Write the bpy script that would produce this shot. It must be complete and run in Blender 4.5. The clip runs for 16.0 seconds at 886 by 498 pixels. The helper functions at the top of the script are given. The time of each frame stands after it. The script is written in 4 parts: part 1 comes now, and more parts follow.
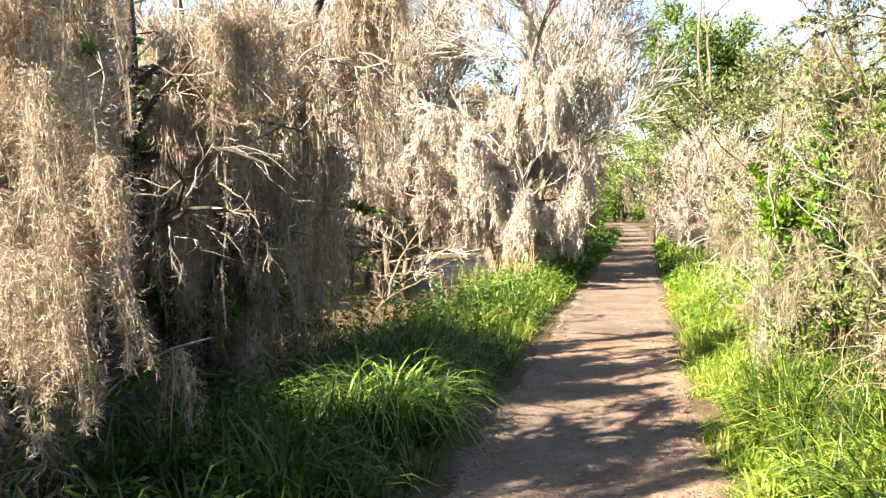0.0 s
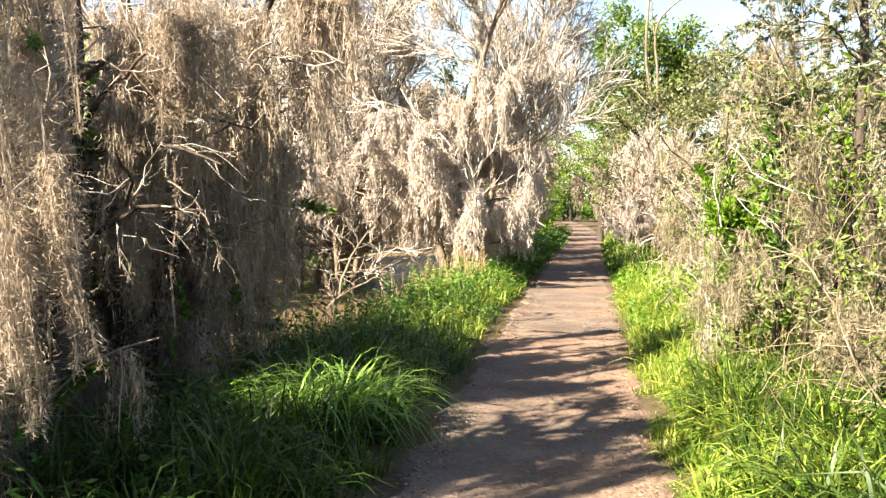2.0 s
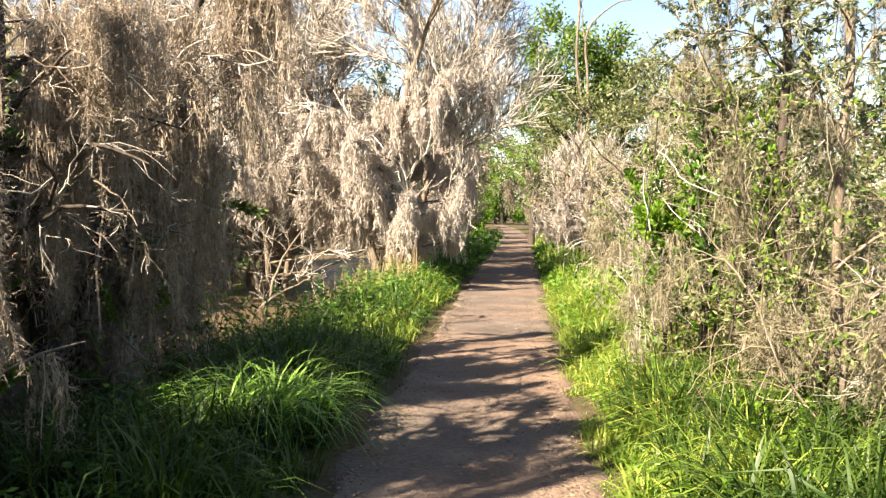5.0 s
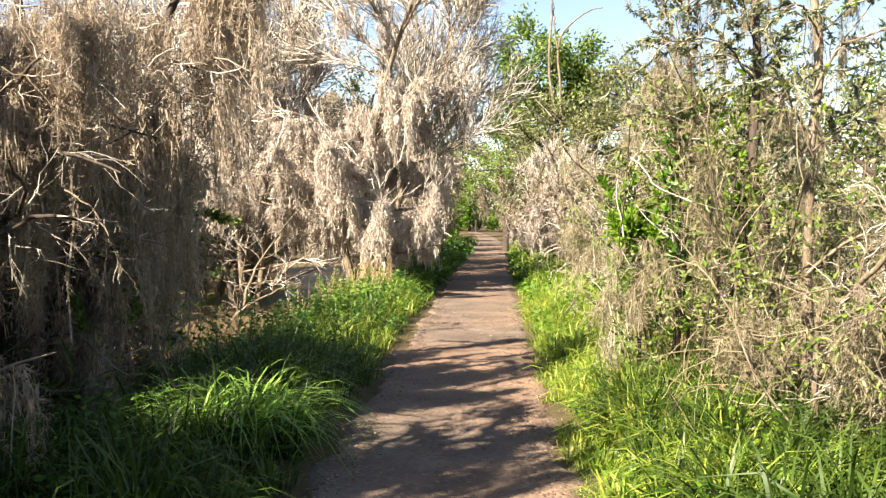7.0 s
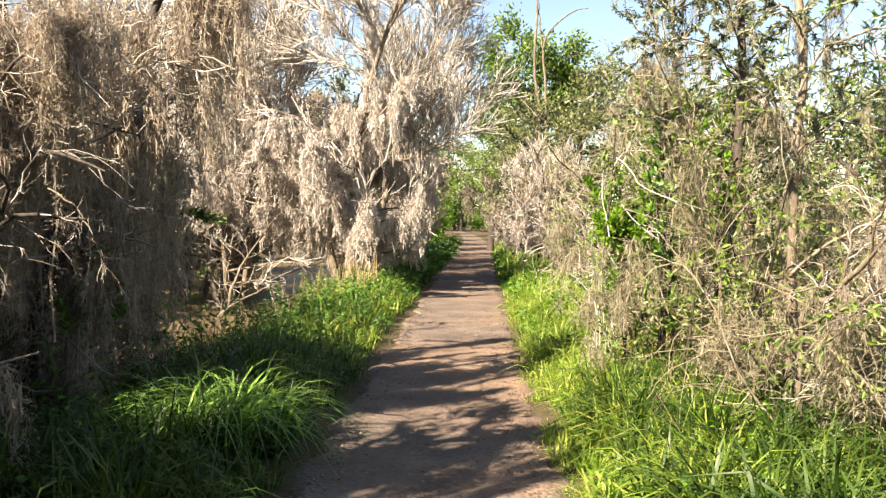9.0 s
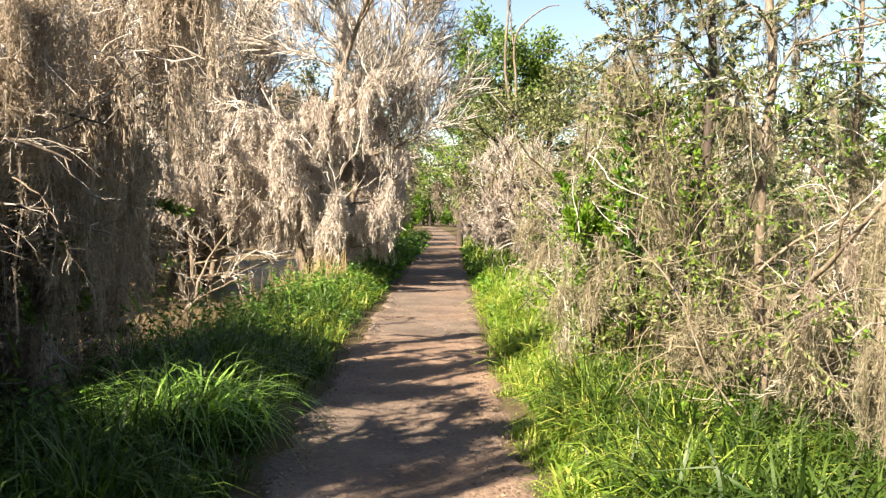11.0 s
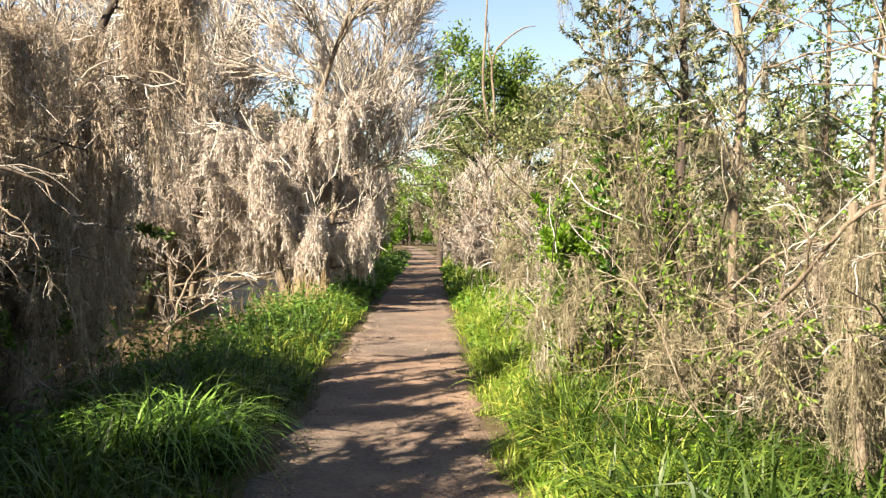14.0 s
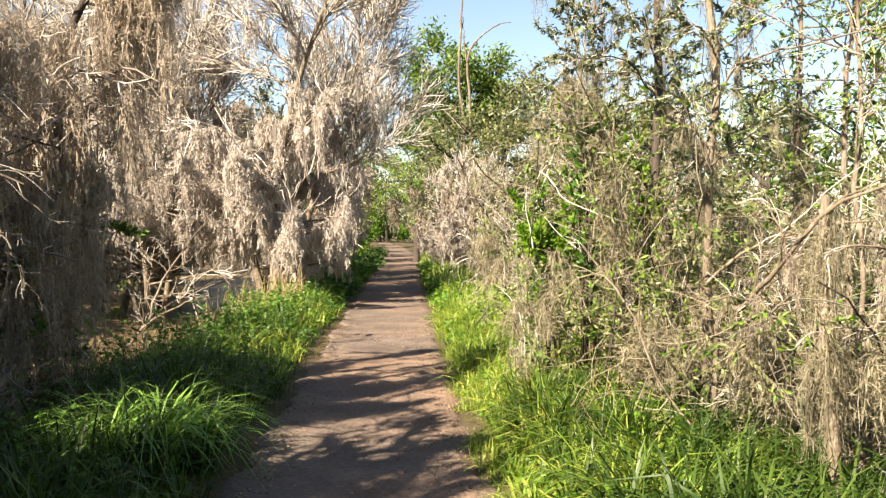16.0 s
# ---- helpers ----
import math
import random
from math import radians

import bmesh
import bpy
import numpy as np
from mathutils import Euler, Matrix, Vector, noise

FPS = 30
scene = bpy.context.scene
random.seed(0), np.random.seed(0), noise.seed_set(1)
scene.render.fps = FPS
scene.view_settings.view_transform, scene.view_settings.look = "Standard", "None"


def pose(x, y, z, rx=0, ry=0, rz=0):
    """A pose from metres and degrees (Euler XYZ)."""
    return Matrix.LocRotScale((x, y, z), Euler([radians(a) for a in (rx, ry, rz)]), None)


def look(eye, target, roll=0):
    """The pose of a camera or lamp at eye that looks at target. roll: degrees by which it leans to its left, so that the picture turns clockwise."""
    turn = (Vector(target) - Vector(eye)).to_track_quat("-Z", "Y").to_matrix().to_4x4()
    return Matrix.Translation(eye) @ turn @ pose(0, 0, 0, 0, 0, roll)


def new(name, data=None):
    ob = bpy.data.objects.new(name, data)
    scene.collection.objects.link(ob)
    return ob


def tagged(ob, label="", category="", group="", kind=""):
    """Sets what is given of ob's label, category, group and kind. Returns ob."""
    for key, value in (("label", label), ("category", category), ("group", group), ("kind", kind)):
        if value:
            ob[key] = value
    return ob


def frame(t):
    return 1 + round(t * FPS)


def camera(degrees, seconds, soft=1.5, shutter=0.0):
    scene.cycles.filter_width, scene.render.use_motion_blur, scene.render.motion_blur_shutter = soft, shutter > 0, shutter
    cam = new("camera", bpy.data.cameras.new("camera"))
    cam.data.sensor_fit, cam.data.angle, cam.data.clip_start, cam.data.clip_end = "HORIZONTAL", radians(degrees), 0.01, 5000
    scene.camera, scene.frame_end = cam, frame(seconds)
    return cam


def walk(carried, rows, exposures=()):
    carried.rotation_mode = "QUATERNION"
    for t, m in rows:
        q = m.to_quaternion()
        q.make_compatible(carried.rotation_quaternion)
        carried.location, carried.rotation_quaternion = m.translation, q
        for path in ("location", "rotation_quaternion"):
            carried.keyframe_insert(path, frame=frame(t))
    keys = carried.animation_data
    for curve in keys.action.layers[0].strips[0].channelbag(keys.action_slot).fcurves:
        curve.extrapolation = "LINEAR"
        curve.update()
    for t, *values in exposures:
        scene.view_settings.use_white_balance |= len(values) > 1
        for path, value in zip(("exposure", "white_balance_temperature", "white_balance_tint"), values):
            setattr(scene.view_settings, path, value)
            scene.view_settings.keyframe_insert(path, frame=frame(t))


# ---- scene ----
cam = camera(51.24, 16.0, soft=1.35)

# seconds, x, y, z, heading to the right of the trail, pitch, roll
PATH = [
    (0.0, 0.001, 0.002, 1.551, -11.98, -2.25, -0.38),
    (0.5, -0.003, -0.005, 1.551, -11.35, -2.43, -0.21),
    (1.0, -0.008, -0.009, 1.551, -10.44, -2.51, -0.40),
    (1.5, -0.006, -0.015, 1.556, -9.56, -2.48, -0.07),
    (2.0, -0.005, -0.021, 1.558, -8.89, -2.37, -0.14),
    (2.5, -0.002, -0.022, 1.558, -8.28, -2.27, -0.12),
    (3.0, -0.002, -0.015, 1.555, -7.55, -2.28, -0.02),
    (3.5, -0.007, -0.014, 1.557, -6.74, -2.37, 0.08),
    (4.0, -0.011, -0.013, 1.556, -5.96, -2.34, 0.26),
    (6.5, -0.021, -0.019, 1.557, -3.37, -1.88, -0.11),
    (7.0, -0.019, -0.014, 1.557, -3.08, -1.75, -0.11),
    (7.5, -0.023, -0.009, 1.556, -2.85, -1.72, -0.21),
    (8.0, -0.023, -0.003, 1.556, -2.69, -1.78, -0.17),
    (8.5, -0.023, -0.002, 1.555, -2.49, -1.83, -0.18),
    (9.0, -0.027, -0.010, 1.557, -2.15, -1.78, 0.01),
    (11.5, -0.044, 0.006, 1.551, 0.15, -2.30, 0.48),
    (12.0, -0.043, -0.015, 1.552, 0.35, -2.49, 0.24),
    (12.5, -0.039, -0.039, 1.556, 0.60, -2.43, 0.42),
    (13.0, -0.035, -0.059, 1.562, 0.83, -2.04, 0.46),
    (13.5, -0.035, -0.074, 1.568, 0.91, -1.39, 0.33),
    (14.0, -0.035, -0.077, 1.570, 1.03, -0.89, 0.18),
    (14.5, -0.037, -0.069, 1.566, 1.26, -0.69, 0.05),
    (15.0, -0.039, -0.069, 1.563, 1.59, -0.81, -0.04),
    (15.5, -0.037, -0.075, 1.566, 2.03, -1.00, -0.13),
    (16.0, -0.035, -0.078, 1.566, 2.47, -1.10, -0.20),
]
walk(cam, [(t, pose(x, y, z, 90 + p, 0, -h) @ pose(0, 0, 0, 0, 0, r)) for t, x, y, z, h, p, r in PATH],
     exposures=((0.0, 2.72, 7000, 13), (3.5, 2.43, 7000, 13), (8.0, 2.25, 7000, 13), (16.0, 2.08, 7000, 13)))

# ---- light: clear sky, sun high on the left and a little behind ----
SUN_UP, SUN_BACK = 37.0, 46.0
SUN_DIR = Vector((-math.cos(radians(SUN_UP)) * math.cos(radians(SUN_BACK)),
                  -math.cos(radians(SUN_UP)) * math.sin(radians(SUN_BACK)), math.sin(radians(SUN_UP))))
world = bpy.data.worlds.new("sky")
scene.world = world
world.use_nodes = True
sky = world.node_tree.nodes.new("ShaderNodeTexSky")
sky.sky_type, sky.sun_disc = "NISHITA", False
sky.sun_elevation, sky.sun_rotation = radians(SUN_UP), math.atan2(SUN_DIR.x, SUN_DIR.y)
sky.dust_density, sky.air_density = 0.3, 1.0
background = world.node_tree.nodes["Background"]
background.inputs["Strength"].default_value = 0.05
world.node_tree.links.new(sky.outputs[0], background.inputs[0])
sun = new("sun", bpy.data.lights.new("sun", "SUN"))
sun.data.energy, sun.data.angle, sun.data.color = 5.0, radians(0.53), (1.0, 0.90, 0.73)
sun.matrix_world = look(SUN_DIR * 60, (0, 0, 0))

# ---- materials ----


def surface(name, tones, scale=8.0, fine=60.0, rough=0.75, spec=0.3, through_light=0.0, island=0.0, bump=0.0, stretch=(1, 1, 1), yellow=None):
    """A mottled surface: tones run from dark to light over two scales of noise; island varies each separate piece."""
    m = bpy.data.materials.new(name)
    m.use_nodes = True
    nt = m.node_tree
    N, L = nt.nodes, nt.links
    b, out = N["Principled BSDF"], N["Material Output"]
    co, mp = N.new("ShaderNodeTexCoord"), N.new("ShaderNodeMapping")
    mp.inputs["Scale"].default_value = stretch
    L.new(co.outputs["Object"], mp.inputs[0])
    na, nb = N.new("ShaderNodeTexNoise"), N.new("ShaderNodeTexNoise")
    for n, s in ((na, scale), (nb, fine)):
        n.inputs["Scale"].default_value = s
        n.inputs["Detail"].default_value = 4
        L.new(mp.outputs[0], n.inputs["Vector"])
    mix = N.new("ShaderNodeMath")
    mix.operation = "MULTIPLY_ADD"
    mix.inputs[1].default_value = 0.45
    L.new(nb.outputs["Fac"], mix.inputs[0])
    half = N.new("ShaderNodeMath")
    half.operation = "MULTIPLY"
    half.inputs[1].default_value = 0.55
    L.new(na.outputs["Fac"], half.inputs[0])
    L.new(half.outputs[0], mix.inputs[2])
    last = mix.outputs[0]
    if island:
        geo, add = N.new("ShaderNodeNewGeometry"), N.new("ShaderNodeMath")
        add.operation = "MULTIPLY_ADD"
        add.inputs[1].default_value = island
        sub = N.new("ShaderNodeMath")
        sub.operation = "SUBTRACT"
        sub.inputs[1].default_value = island / 2
        L.new(geo.outputs["Random Per Island"], add.inputs[0])
        L.new(last, add.inputs[2])
        L.new(add.outputs[0], sub.inputs[0])
        last = sub.outputs[0]
    ramp = N.new("ShaderNodeValToRGB")
    e = ramp.color_ramp.elements
    e[0].position, e[0].color = 0.25, (*tones[0], 1)
    e[1].position, e[1].color = 0.75, (*tones[-1], 1)
    for i, c in enumerate(tones[1:-1]):
        e.new(0.25 + 0.5 * (i + 1) / (len(tones) - 1)).color = (*c, 1)
    L.new(last, ramp.inputs[0])
    L.new(ramp.outputs[0], b.inputs["Base Color"])
    b.inputs["Roughness"].default_value = rough
    b.inputs["Specular IOR Level"].default_value = spec
    if bump:
        bp = N.new("ShaderNodeBump")
        bp.inputs["Strength"].default_value = bump
        bp.inputs["Distance"].default_value = 0.02
        L.new(nb.outputs["Fac"], bp.inputs["Height"])
        L.new(bp.outputs[0], b.inputs["Normal"])
    if through_light:
        tr, ms = N.new("ShaderNodeBsdfTranslucent"), N.new("ShaderNodeMixShader")
        ms.inputs[0].default_value = through_light
        bright = N.new("ShaderNodeMix")
        bright.data_type, bright.blend_type = "RGBA", "MULTIPLY"
        bright.inputs[0].default_value = 1.0
        bright.inputs[7].default_value = (*(yellow or (1.0, 1.0, 0.8)), 1)
        L.new(ramp.outputs[0], bright.inputs[6])
        L.new(bright.outputs[2], tr.inputs[0])
        L.new(b.outputs[0], ms.inputs[1])
        L.new(tr.outputs[0], ms.inputs[2])
        L.new(ms.outputs[0], out.inputs[0])
    return m


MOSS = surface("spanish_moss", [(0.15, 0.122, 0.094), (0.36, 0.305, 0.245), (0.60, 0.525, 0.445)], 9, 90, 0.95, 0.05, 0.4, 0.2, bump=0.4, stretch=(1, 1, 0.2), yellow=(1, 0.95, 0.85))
# Paler, greyer version of the moss, for the heavy beards.
PALE_MOSS = surface("pale_grey_moss", [(0.20, 0.172, 0.148), (0.48, 0.43, 0.385), (0.72, 0.665, 0.62)], 9, 90, 0.95, 0.05, 0.4, 0.2, bump=0.4, stretch=(1, 1, 0.2), yellow=(1, 0.95, 0.85))
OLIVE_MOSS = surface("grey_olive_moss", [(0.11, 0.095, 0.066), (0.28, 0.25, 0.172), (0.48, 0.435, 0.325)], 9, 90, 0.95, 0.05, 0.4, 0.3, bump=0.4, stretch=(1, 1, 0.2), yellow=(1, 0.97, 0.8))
BARK = surface("bark", [(0.025, 0.020, 0.016), (0.065, 0.052, 0.043), (0.130, 0.110, 0.090)], 6, 40, 0.9, 0.15, bump=0.8, stretch=(1, 1, 0.25))
PALE_BARK = surface("pale_bark", [(0.05, 0.036, 0.026), (0.16, 0.125, 0.09), (0.36, 0.32, 0.26)], 14, 70, 0.85, 0.2, bump=0.5, stretch=(1, 1, 0.3))
DEAD = surface("dead_twigs", [(0.20, 0.17, 0.14), (0.38, 0.34, 0.295), (0.56, 0.52, 0.47)], 4, 50, 0.85, 0.2, island=0.8)
TAN_TWIG = surface("tan_twigs", [(0.125, 0.097, 0.054), (0.220, 0.188, 0.119), (0.303, 0.280, 0.202)], 4, 50, 0.85, 0.2, island=0.5)
BROWN_TWIG = surface("brown_twigs", [(0.10, 0.07, 0.05), (0.22, 0.16, 0.11), (0.36, 0.28, 0.2)], 4, 50, 0.85, 0.2, island=0.4)
# Tones lowered to suit the shaded left bank; shade sits in the colour.
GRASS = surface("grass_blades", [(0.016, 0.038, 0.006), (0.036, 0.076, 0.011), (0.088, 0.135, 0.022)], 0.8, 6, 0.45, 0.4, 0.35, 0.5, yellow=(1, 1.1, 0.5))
# Lit copy of the grass: sunlight is put into its lighter tones.
BRIGHT_GRASS = surface("sunlit_grass_blades", [(0.085, 0.185, 0.030), (0.165, 0.315, 0.055), (0.28, 0.43, 0.105)], 0.9, 6, 0.45, 0.4, 0.42, 0.5, yellow=(1, 1.05, 0.55))
# Yellow-green grass, its tones lightened for the sunlit stretches.
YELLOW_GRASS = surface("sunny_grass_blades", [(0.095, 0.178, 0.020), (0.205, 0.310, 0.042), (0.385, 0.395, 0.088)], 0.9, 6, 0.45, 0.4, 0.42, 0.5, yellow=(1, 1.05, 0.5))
STRAW = surface("dry_straw", [(0.187, 0.122, 0.058), (0.324, 0.238, 0.122), (0.432, 0.346, 0.202)], 2, 20, 0.7, 0.3, 0.3, 0.5)
WEED = surface("weed_leaves", [(0.033, 0.086, 0.015), (0.077, 0.172, 0.026), (0.152, 0.267, 0.048)], 1.2, 10, 0.5, 0.4, 0.4, 0.5, yellow=(1, 1.1, 0.5))
LEAF_GLOSS = surface("glossy_leaves", [(0.031, 0.081, 0.013), (0.066, 0.171, 0.020), (0.161, 0.312, 0.035)], 1.5, 12, 0.32, 0.6, 0.35, 0.55, yellow=(1, 1.1, 0.4))
LEAF_OLIVE = surface("olive_leaves", [(0.053, 0.071, 0.023), (0.122, 0.146, 0.050), (0.245, 0.254, 0.104)], 1.5, 12, 0.5, 0.45, 0.3, 0.55)
LEAF_YOUNG = surface("young_leaves", [(0.072, 0.158, 0.014), (0.144, 0.274, 0.025), (0.245, 0.360, 0.050)], 1.5, 12, 0.45, 0.4, 0.5, 0.4, yellow=(1, 1.1, 0.5))
LEAF_TREE = surface("oak_leaves", [(0.047, 0.084, 0.017), (0.105, 0.177, 0.036), (0.197, 0.278, 0.057)], 0.6, 5, 0.5, 0.4, 0.35, 0.5, yellow=(1, 1.1, 0.5))
LEAF_GREY = surface("dull_narrow_leaves", [(0.055, 0.073, 0.034), (0.127, 0.153, 0.078), (0.286, 0.305, 0.195)], 1.5, 12, 0.4, 0.5, 0.45, 0.55)
LITTER = surface("leaf_litter", [(0.060, 0.036, 0.021), (0.132, 0.090, 0.054), (0.252, 0.192, 0.120)], 3, 30, 0.8, 0.2, island=0.9)
SOIL = surface("bank_soil", [(0.032, 0.026, 0.017), (0.081, 0.063, 0.036), (0.117, 0.108, 0.045)], 0.7, 14, 0.95, 0.1, bump=0.8)
DIRT = surface("trodden_dirt", [(0.066, 0.052, 0.044), (0.126, 0.098, 0.081), (0.215, 0.168, 0.132)], 1.6, 30, 0.92, 0.15, bump=1.0)


def sandy_patches(m):
    """Wide worn patches of paler, sandier soil over the dirt."""
    N, L = m.node_tree.nodes, m.node_tree.links
    b = N["Principled BSDF"]
    soil = b.inputs["Base Color"].links[0].from_socket
    co, n, r, mix = N.new("ShaderNodeTexCoord"), N.new("ShaderNodeTexNoise"), N.new("ShaderNodeValToRGB"), N.new("ShaderNodeMix")
    n.inputs["Scale"].default_value, n.inputs["Detail"].default_value = 0.17, 6
    r.color_ramp.elements[0].position, r.color_ramp.elements[1].position = 0.46, 0.62
    mix.data_type, mix.blend_type = "RGBA", "MULTIPLY"
    mix.inputs[7].default_value = (1.55, 1.3, 1.1, 1)
    L.new(co.outputs["Object"], n.inputs["Vector"])
    L.new(n.outputs["Fac"], r.inputs[0])
    L.new(r.outputs[0], mix.inputs[0])
    L.new(soil, mix.inputs[6])
    L.new(mix.outputs[2], b.inputs["Base Color"])


sandy_patches(DIRT)


def water_surface():
    m = bpy.data.materials.new("pond_water")
    m.use_nodes = True
    N, L = m.node_tree.nodes, m.node_tree.links
    b = N["Principled BSDF"]
    n, r, bp = N.new("ShaderNodeTexNoise"), N.new("ShaderNodeValToRGB"), N.new("ShaderNodeBump")
    co = N.new("ShaderNodeTexCoord")
    L.new(co.outputs["Object"], n.inputs["Vector"])
    n.inputs["Scale"].default_value, n.inputs["Detail"].default_value = 1.6, 5
    r.color_ramp.elements[0].color, r.color_ramp.elements[1].color = (0.06, 0.045, 0.025, 1), (0.16, 0.12, 0.065, 1)
    L.new(n.outputs["Fac"], r.inputs[0])
    L.new(r.outputs[0], b.inputs["Base Color"])
    b.inputs["Roughness"].default_value, b.inputs["Specular IOR Level"].default_value = 0.42, 0.07
    bp.inputs["Strength"].default_value, bp.inputs["Distance"].default_value = 0.15, 0.02
    L.new(n.outputs["Fac"], bp.inputs["Height"])
    L.new(bp.outputs[0], b.inputs["Normal"])
    return m


WATER = water_surface()

# ---- geometry helpers ----
ORIGIN = {}


def thing(name, at, label, category, group="", kind=""):
    ob = tagged(new(name), label, category, group, kind)
    ob.location = at
    ob.empty_display_size = 0.2
    ORIGIN[ob.name] = np.array(at, float)
    return ob


def raw_mesh(name, V, F, material, smooth=False):
    V, F = np.asarray(V, np.float32), np.asarray(F, np.int32)
    me = bpy.data.meshes.new(name)
    me.vertices.add(len(V))
    me.vertices.foreach_set("co", V.ravel())
    me.loops.add(F.size)
    me.loops.foreach_set("vertex_index", F.ravel())
    me.polygons.add(len(F))
    me.polygons.foreach_set("loop_start", np.arange(len(F), dtype=np.int32) * F.shape[1])
    if smooth:
        me.polygons.foreach_set("use_smooth", np.ones(len(F), bool))
    me.materials.append(material)
    me.update(calc_edges=True)
    return me


def part(name, VF, material, parent=None, label="", kind="", smooth=False):
    """Links one mesh, given in world places, under a thing or a part."""
    V, F = VF
    at = ORIGIN[parent.name] if parent else np.zeros(3)
    ob = new(name, raw_mesh(name, np.asarray(V) - at, F, material, smooth))
    if parent:
        ob.parent = parent
    ORIGIN[ob.name] = at
    return tagged(ob, label, "", "", kind)


def join(*blocks):
    V, F, n = [], [], 0
    for v, f in blocks:
        V.append(v)
        F.append(f + n)
        n += len(v)
    return np.concatenate(V), np.concatenate(F)


def unit(v):
    return v / np.maximum(np.linalg.norm(v, axis=-1, keepdims=True), 1e-9)


def ribbons(P, side, w):
    """Strips along the lines P (n, k, 3), w (n, k) wide along side (n, 3)."""
    n, k = P.shape[:2]
    off = side[:, None, :] * (w[..., None] / 2)
    V = np.stack([P - off, P + off], 2).reshape(-1, 3)
    b = (np.arange(n)[:, None] * k + np.arange(k - 1)[None]) * 2
    F = np.stack([b, b + 1, b + 3, b + 2], -1).reshape(-1, 4)
    return V, F


def tubes(P, R, sides=4):
    """Tapered tubes along the lines P (n, k, 3) with radii R (n, k)."""
    n, k = P.shape[:2]
    T = unit(np.gradient(P, axis=1))
    mean = unit(P[:, -1] - P[:, 0])
    ref = np.where(np.abs(mean[:, 2:3]) > 0.8, np.array([[1.0, 0, 0]]), np.array([[0, 0, 1.0]]))
    A = unit(np.cross(T, ref[:, None, :]))
    B = np.cross(T, A)
    a = np.arange(sides) * 2 * np.pi / sides
    V = (P[:, :, None] + R[:, :, None, None] * (A[:, :, None] * np.cos(a)[:, None] + B[:, :, None] * np.sin(a)[:, None])).reshape(-1, 3)
    i, j, s = np.meshgrid(np.arange(n), np.arange(k - 1), np.arange(sides), indexing="ij")
    b, s2 = (i * k + j) * sides, (s + 1) % sides
    F = np.stack([b + s, b + s2, b + sides + s2, b + sides + s], -1).reshape(-1, 4)
    return V, F


def leaves(rng, P, D, L, W, droop=0.0, simple=False):
    """Folded, pointed leaves at P along D."""
    n = len(P)
    D = unit(D + np.array([0, 0, -droop]))
    S = unit(np.cross(D, rng.normal(0, 1, (n, 3))))
    U = np.cross(S, D)
    L, W = np.broadcast_to(L, n)[:, None], np.broadcast_to(W, n)[:, None]
    lift = U * W * 0.22
    if simple:
        V = np.stack([P, P + D * L * 0.45 + S * W * 0.55, P + D * L - U * L * 0.1, P + D * L * 0.45 - S * W * 0.55], 1).reshape(-1, 3)
        return V, np.arange(n * 4).reshape(-1, 4)
    V = np.stack([P, P + D * L * 0.35 + S * W * 0.5 + lift, P + D * L * 0.7 + S * W * 0.38 + lift, P + D * L - U * L * 0.12,
                  P + D * L * 0.7 - S * W * 0.38 + lift, P + D * L * 0.35 - S * W * 0.5 + lift], 1).reshape(-1, 3)
    b = np.arange(n)[:, None] * 6
    F = np.concatenate([b + np.array([[0, 1, 2, 3]]), b + np.array([[0, 3, 4, 5]])])
    return V, F


def lines(rng, P0, D0, L, k, wander, pull=0.0):
    """Wandering lines that start at P0 along D0; pull bends them up or down."""
    n = len(P0)
    L = np.broadcast_to(L, n)
    P, d = [P0], unit(D0)
    for _ in range(k - 1):
        d = unit(d + rng.normal(0, wander, (n, 3)) + np.array([0, 0, pull]))
        P.append(P[-1] + d * (L / (k - 1))[:, None])
    return np.stack(P, 1)


def along(paths, i, u):
    k = paths.shape[1]
    x = u * (k - 1)
    j = np.minimum(x.astype(int), k - 2)
    fr = (x - j)[:, None]
    a, b = paths[i, j], paths[i, j + 1]
    return a * (1 - fr) + b * fr, unit(b - a)


def spawn(rng, paths, per, lo, hi, spread, lift=0.0):
    """Starts and headings of side branches, per of them on each line."""
    i = np.repeat(np.arange(len(paths)), per)
    u = rng.uniform(lo, hi, len(i))
    p, t = along(paths, i, u)
    d = unit(t + spread * unit(rng.normal(0, 1, (len(i), 3))) + np.array([0, 0, lift]))
    return p, d, u


def taper(n, k, r0, r1, rng=None):
    base = np.linspace(1, 0, k)[None] ** 0.8
    r0 = np.broadcast_to(r0, n)[:, None]
    return r1 + (r0 - r1) * base


# ---- hanging moss ----


